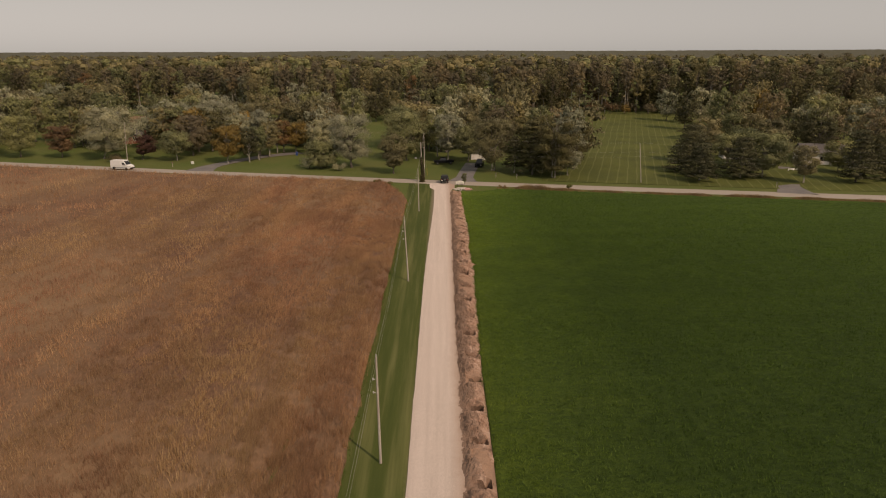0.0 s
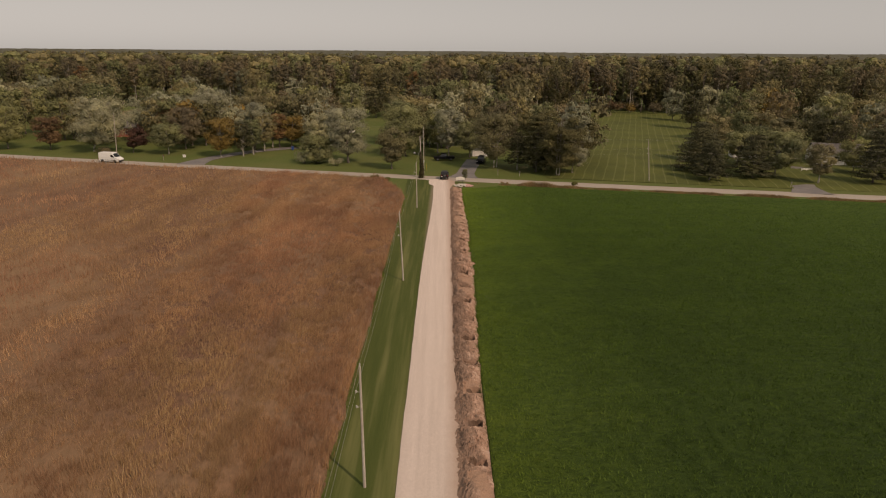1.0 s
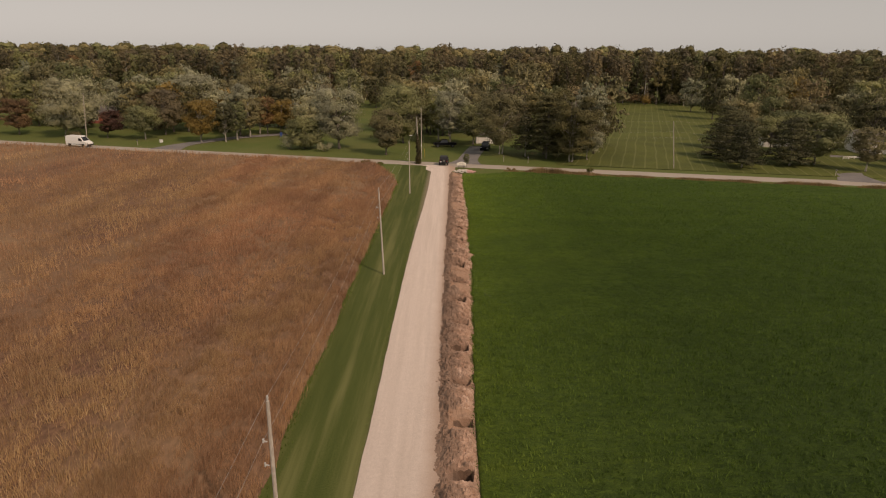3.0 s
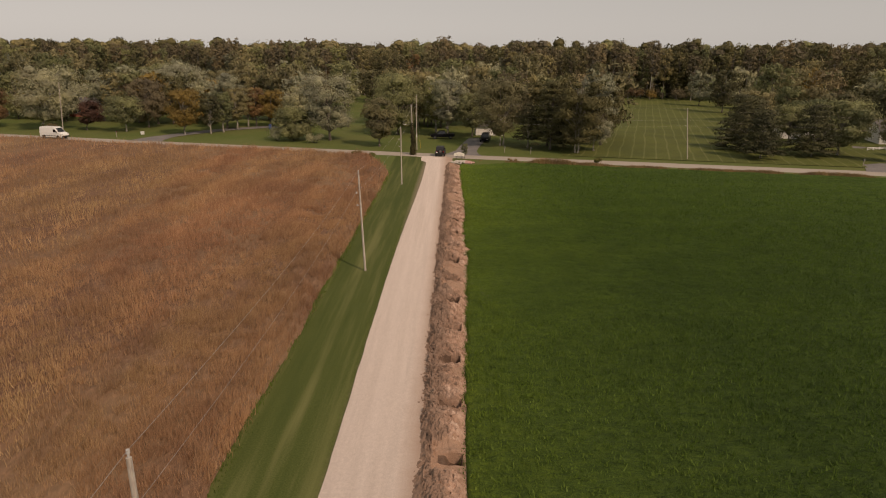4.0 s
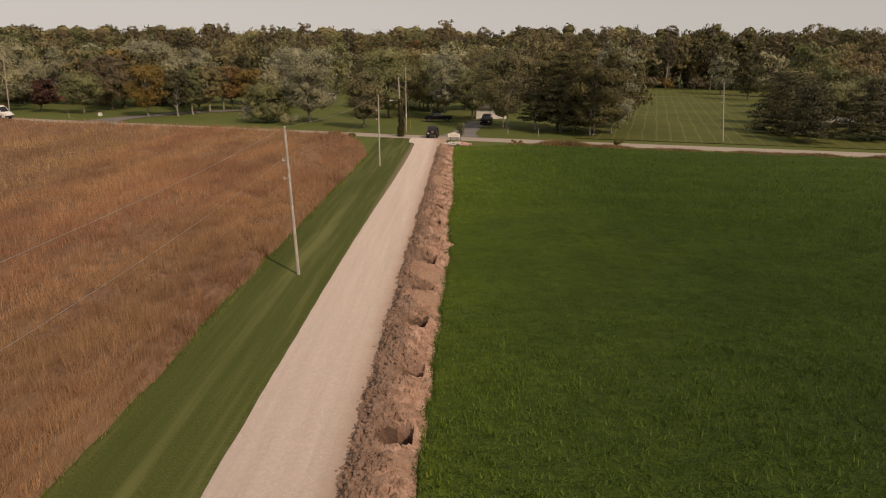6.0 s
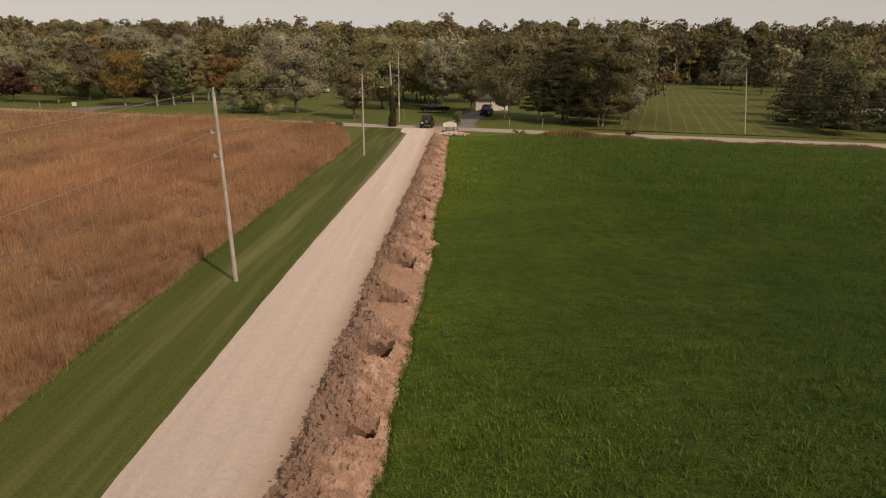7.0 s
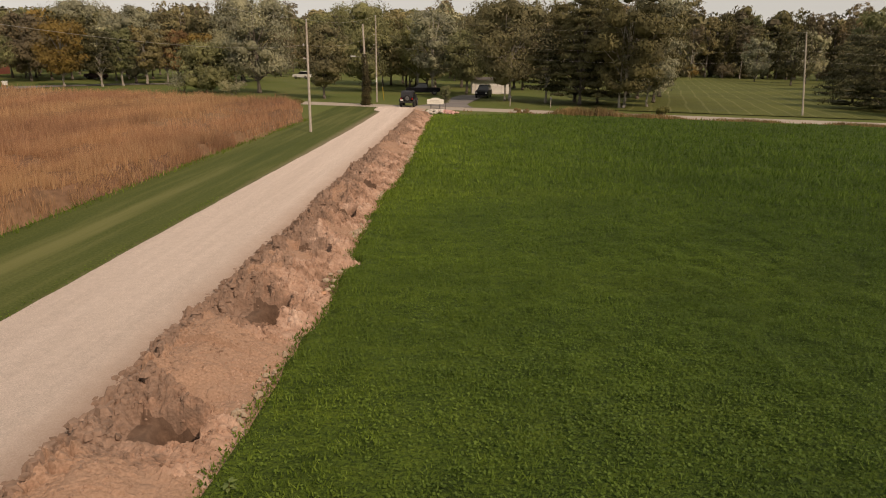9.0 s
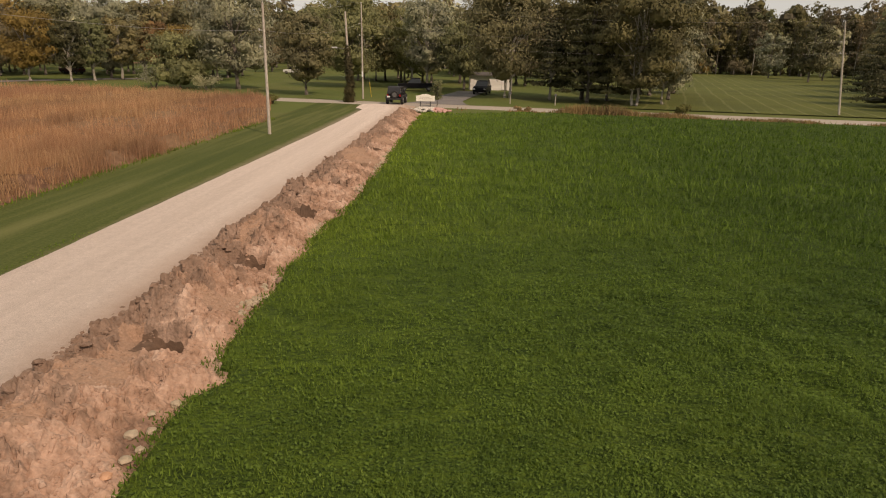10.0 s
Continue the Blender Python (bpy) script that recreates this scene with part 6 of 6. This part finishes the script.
def fence_rail():
    r = tagged(new("low_fence"), "low white rail fence beside the driveway", "fence")
    r.matrix_basis = pose(89.0, 162.0, -0.06, 0, 0, 16)
    for i in range(5):
        bm = bmesh.new()
        box(bm, i * 1.6 - 0.05, i * 1.6 + 0.05, -0.05, 0.05, 0, 0.75, 0.01)
        part("post", bm, M_WHITEPAINT, r)
    for z in (0.35, 0.62):
        bm = bmesh.new()
        box(bm, -0.1, 6.5, -0.08, -0.052, z, z + 0.12, 0.008)
        part("rail", bm, M_WHITEPAINT, r)


fence_rail()

# ---- weeds and shrubs ----


def build_weeds():
    rng = np.random.default_rng(66)
    out = []
    n = 26000
    x = rng.uniform(6, 125, n)
    y = road_near(x) - 0.9 - np.abs(rng.normal(0, 0.7, n))
    thick = fractal(x, y * 0, 0.22, 3, 81) + 0.45 * np.exp(-((x - 20.5) / 4.2) ** 4)
    keep = rng.uniform(0, 1, n) < smooth_step(0.22, 0.52, thick)
    x, y, k = x[keep], y[keep], thick[keep]
    out.append(blades(x, y, np.full(len(x), -0.05), (0.24 + 0.55 * np.maximum(0, k - 0.35) + 0.45 * np.exp(-((x - 20.5) / 3.2) ** 4)) * rng.uniform(0.5, 1.5, len(x)), 0.12, 0.6, rng)[0])
    n = 2600
    x = rng.uniform(-130, -12, n)
    y = brown_top(x) + rng.uniform(-0.3, 1.0, n)
    out.append(blades(x, y, np.full(len(x), -0.05), rng.uniform(0.2, 0.7, n), 0.10, 0.5, rng)[0])
    v = np.concatenate(out)
    me = raw_mesh("roadside_weeds", v, np.arange(len(v)).reshape(-1, 3))
    tagged(link_mesh("roadside_weeds", me, M_WEED), "dry reddish-brown weeds along the road edge", "weeds", kind="stuff")


def build_verge_grass():
    """Ragged grass along the gravel, the crop and the soil bank."""
    rng = np.random.default_rng(69)
    out = []
    for cx, spread, n, y0, y1, h in ((-2.6, 0.16, 2200, 40, 96, 0.03), (-7.5, 0.25, 6000, 35, 130, 0.18), (4.45, 0.16, 5000, 45, 136, 0.09)):
        y = rng.uniform(y0, y1, n)
        x = cx + rng.normal(0, spread, n) + (0.35 * (fractal(y, y * 0, 0.5, 4, 3) - 0.5) if cx < -2.6 and cx > -3 else 0)
        if cx > 0:
            x = x + crop_edge(y) - 4.35
        out.append(blades(x, y, np.full(n, -0.01), h * rng.uniform(0.5, 1.4, n), 0.045, 0.8, rng)[0])
    v = np.concatenate(out)
    me = raw_mesh("grass_fringe", v, np.arange(len(v)).reshape(-1, 3))
    tagged(link_mesh("grass_fringe", me, M_LEAFCROP), "ragged green grass tufts along the edges", "grass", kind="stuff")


build_weeds()
build_verge_grass()


def edge_boulder(x, y, r, material, label, seed):
    rng = np.random.default_rng(seed)
    bm = bmesh.new()
    bmesh.ops.create_icosphere(bm, subdivisions=2, radius=r * 0.85)
    for v in bm.verts:
        v.co *= rng.uniform(0.72, 1.12)
        v.co.z *= 0.66
    me = bpy.data.meshes.new("edge_stone")
    bm.to_mesh(me)
    bm.free()
    ob = tagged(link_mesh("edge_stone", me, material), label, "stone", "stones at the crop edge")
    ob.location = (x, y, max(0.0, float(berm_z(np.array([x]), np.array([y]))[0])) + r * 0.25)


M_ORANGESTONE = surface("orange_stone", (0.42, 0.22, 0.13), (0.58, 0.34, 0.21), 9, 2.0, (0.50, 0.30, 0.20), relief=0.01)
for i, (x, y, r, m, lb) in enumerate([
        (-0.12, 84.7, 0.10, M_ORANGESTONE, "rounded orange stone at the edge of the crop"), (-0.10, 85.15, 0.11, M_EDGESTONE, "rounded pale stone at the edge of the crop"),
        (-0.02, 85.4, 0.09, M_EDGESTONE, "rounded pale stone at the edge of the crop"), (-0.2, 85.6, 0.12, M_EDGESTONE, "rounded pale stone at the edge of the crop"),
        (0.02, 85.85, 0.10, M_EDGESTONE, "rounded pale stone at the edge of the crop"), (-0.12, 86.2, 0.08, M_EDGESTONE, "rounded pale stone at the edge of the crop"),
        (0.05, 86.6, 0.11, M_EDGESTONE, "rounded pale stone at the edge of the crop"), (-0.02, 90.9, 0.10, M_EDGESTONE, "rounded pale stone at the edge of the crop"),
        (0.1, 91.2, 0.09, M_EDGESTONE, "rounded pale stone at the edge of the crop"), (0.2, 92.2, 0.17, M_DIRT, "crumbling clod of soil lying in the crop"),
        (0.32, 92.5, 0.13, M_DIRT, "crumbling clod of soil lying in the crop"), (0.5, 101.5, 0.10, M_EDGESTONE, "rounded pale stone lying in the crop")]):
    x += float(crop_edge(np.array([y]))[0])
    edge_boulder(x, y, r, m, lb, 760 + i)


def broadleaf_weed(x, y, r, seed):
    """A pale rosette of lobed leaves standing above the crop."""
    rng = np.random.default_rng(seed)
    root = tagged(new("broadleaf_weed"), "pale grey-green broadleaf weed standing in the crop", "weed", "weeds in the crop")
    root.location = (x, y, 0.05)
    bm = bmesh.new()
    tube(bm, Vector((0, 0, -0.05)), Vector((0.01, 0, 0.2)), 0.012, 0.006, 5)
    part("stem", bm, M_WEEDGREEN, root)
    for i in range(9):
        a, up, L = i * 2.4 + rng.uniform(-0.4, 0.4), rng.uniform(0.05, 0.6), r * rng.uniform(0.7, 1.1)
        d = Vector((math.cos(a), math.sin(a), math.sin(up)))
        s = Vector((-math.sin(a), math.cos(a), 0)) * L * 0.22
        c = Vector((0, 0, 0.10 + 0.012 * i))
        bm = bmesh.new()
        rib = [bm.verts.new(c + d * L * q + Vector((0, 0, -0.35 * L * q * q))) for q in (0.1, 0.4, 0.7, 1.0)]
        lo = [bm.verts.new(rib[k].co + s * f) for k, f in ((1, 0.9), (2, 0.8))]
        hi = [bm.verts.new(rib[k].co - s * f) for k, f in ((1, 0.9), (2, 0.8))]
        for f in ((rib[0], lo[0], rib[1]), (rib[0], rib[1], hi[0]), (lo[0], lo[1], rib[2], rib[1]), (rib[1], rib[2], hi[1], hi[0]), (lo[1], rib[3], rib[2]), (rib[2], rib[3], hi[1])):
            bm.faces.new(f)
        part("leaf", bm, M_PALEWEED, root)


M_PALEWEED = foliage("pale_weed_leaves", (0.075, 0.11, 0.035), (0.12, 0.17, 0.06), (0.18, 0.23, 0.10), 0.2)
for i, (x, y, r) in enumerate([(5.5, 75.0, 0.20), (5.45, 75.7, 0.17), (5.55, 74.7, 0.16), (4.75, 77.0, 0.15), (5.9, 74.2, 0.13)]):
    broadleaf_weed(x, y, r, 700 + i)


def shrub(x, y, h, w, leaves, label, seed, count=500, size=0.12):
    rng = np.random.default_rng(seed)
    root = tagged(new("shrub"), label, "shrub", "shrubs")
    root.location = (x, y, -0.06)
    bm = bmesh.new()
    k = 9
    cs = np.stack([rng.uniform(-0.33, 0.33, k) * w, rng.uniform(-0.3, 0.3, k) * w, rng.uniform(0.3, 0.8, k) * h], -1)
    for c in cs:
        limb(bm, [Vector((c[0] * 0.2, c[1] * 0.2, 0)), Vector((c[0] * 0.7, c[1] * 0.7, c[2] * 0.6)), Vector(c)], 0.03, 0.01, 5)
    part("stems", bm, M_BARK, root)
    v = leaf_cloud(cs, np.full(k, 0.24 * min(w, h * 1.3)), count, size, rng, 0.85)
    v[:, 2] = np.maximum(v[:, 2], 0.02)
    me = raw_mesh("leaves", v, np.arange(len(v)).reshape(-1, 3))
    link_mesh("leaves", me, leaves, root)


for i, (x, y, h, w, lv, lb) in enumerate([
        (28.4, 140.0, 1.5, 1.3, M_WEEDGREEN, "small yellow-green bush at the field edge"), (13.6, 142.4, 0.6, 2.2, M_WEED, "low dry weed clump beside the road"),
        (-15.4, 148.2, 1.0, 2.6, M_WEEDGREEN, "yellowing weed clump at the crop corner"), (-12.4, 145.6, 0.9, 2.0, M_WEEDGREEN, "yellowing weed clump at the crop corner"),
        (-90.5, 176.0, 2.2, 3.2, M_BROWNLEAF, "brown shrub on the roadside lawn"), (-93.5, 179.5, 2.6, 3.6, M_DARK, "dark shrub under a maple"),
        (83.1, 321.0, 6.0, 8.0, M_RUST, "russet shrub at the edge of the woods"), (90.5, 320.0, 4.5, 5.0, M_AMBER, "yellow-brown shrub at the edge of the woods"),
        (74.0, 321.0, 5.0, 7.0, M_RUST, "russet shrub at the edge of the woods"), (101.0, 317.0, 5.0, 8.0, M_BROWNLEAF, "brown shrub at the edge of the woods"),
        (-27.0, 165.0, 2.4, 4.0, M_SILVER, "grey-green shrub below a leaning tree"), (-36.0, 168.0, 3.2, 5.0, M_SILVER, "grey-green shrub below a leaning tree")]):
    shrub(x, y, h, w, lv, lb, 700 + i, 1100, 0.09 * max(1.0, h * 0.5))
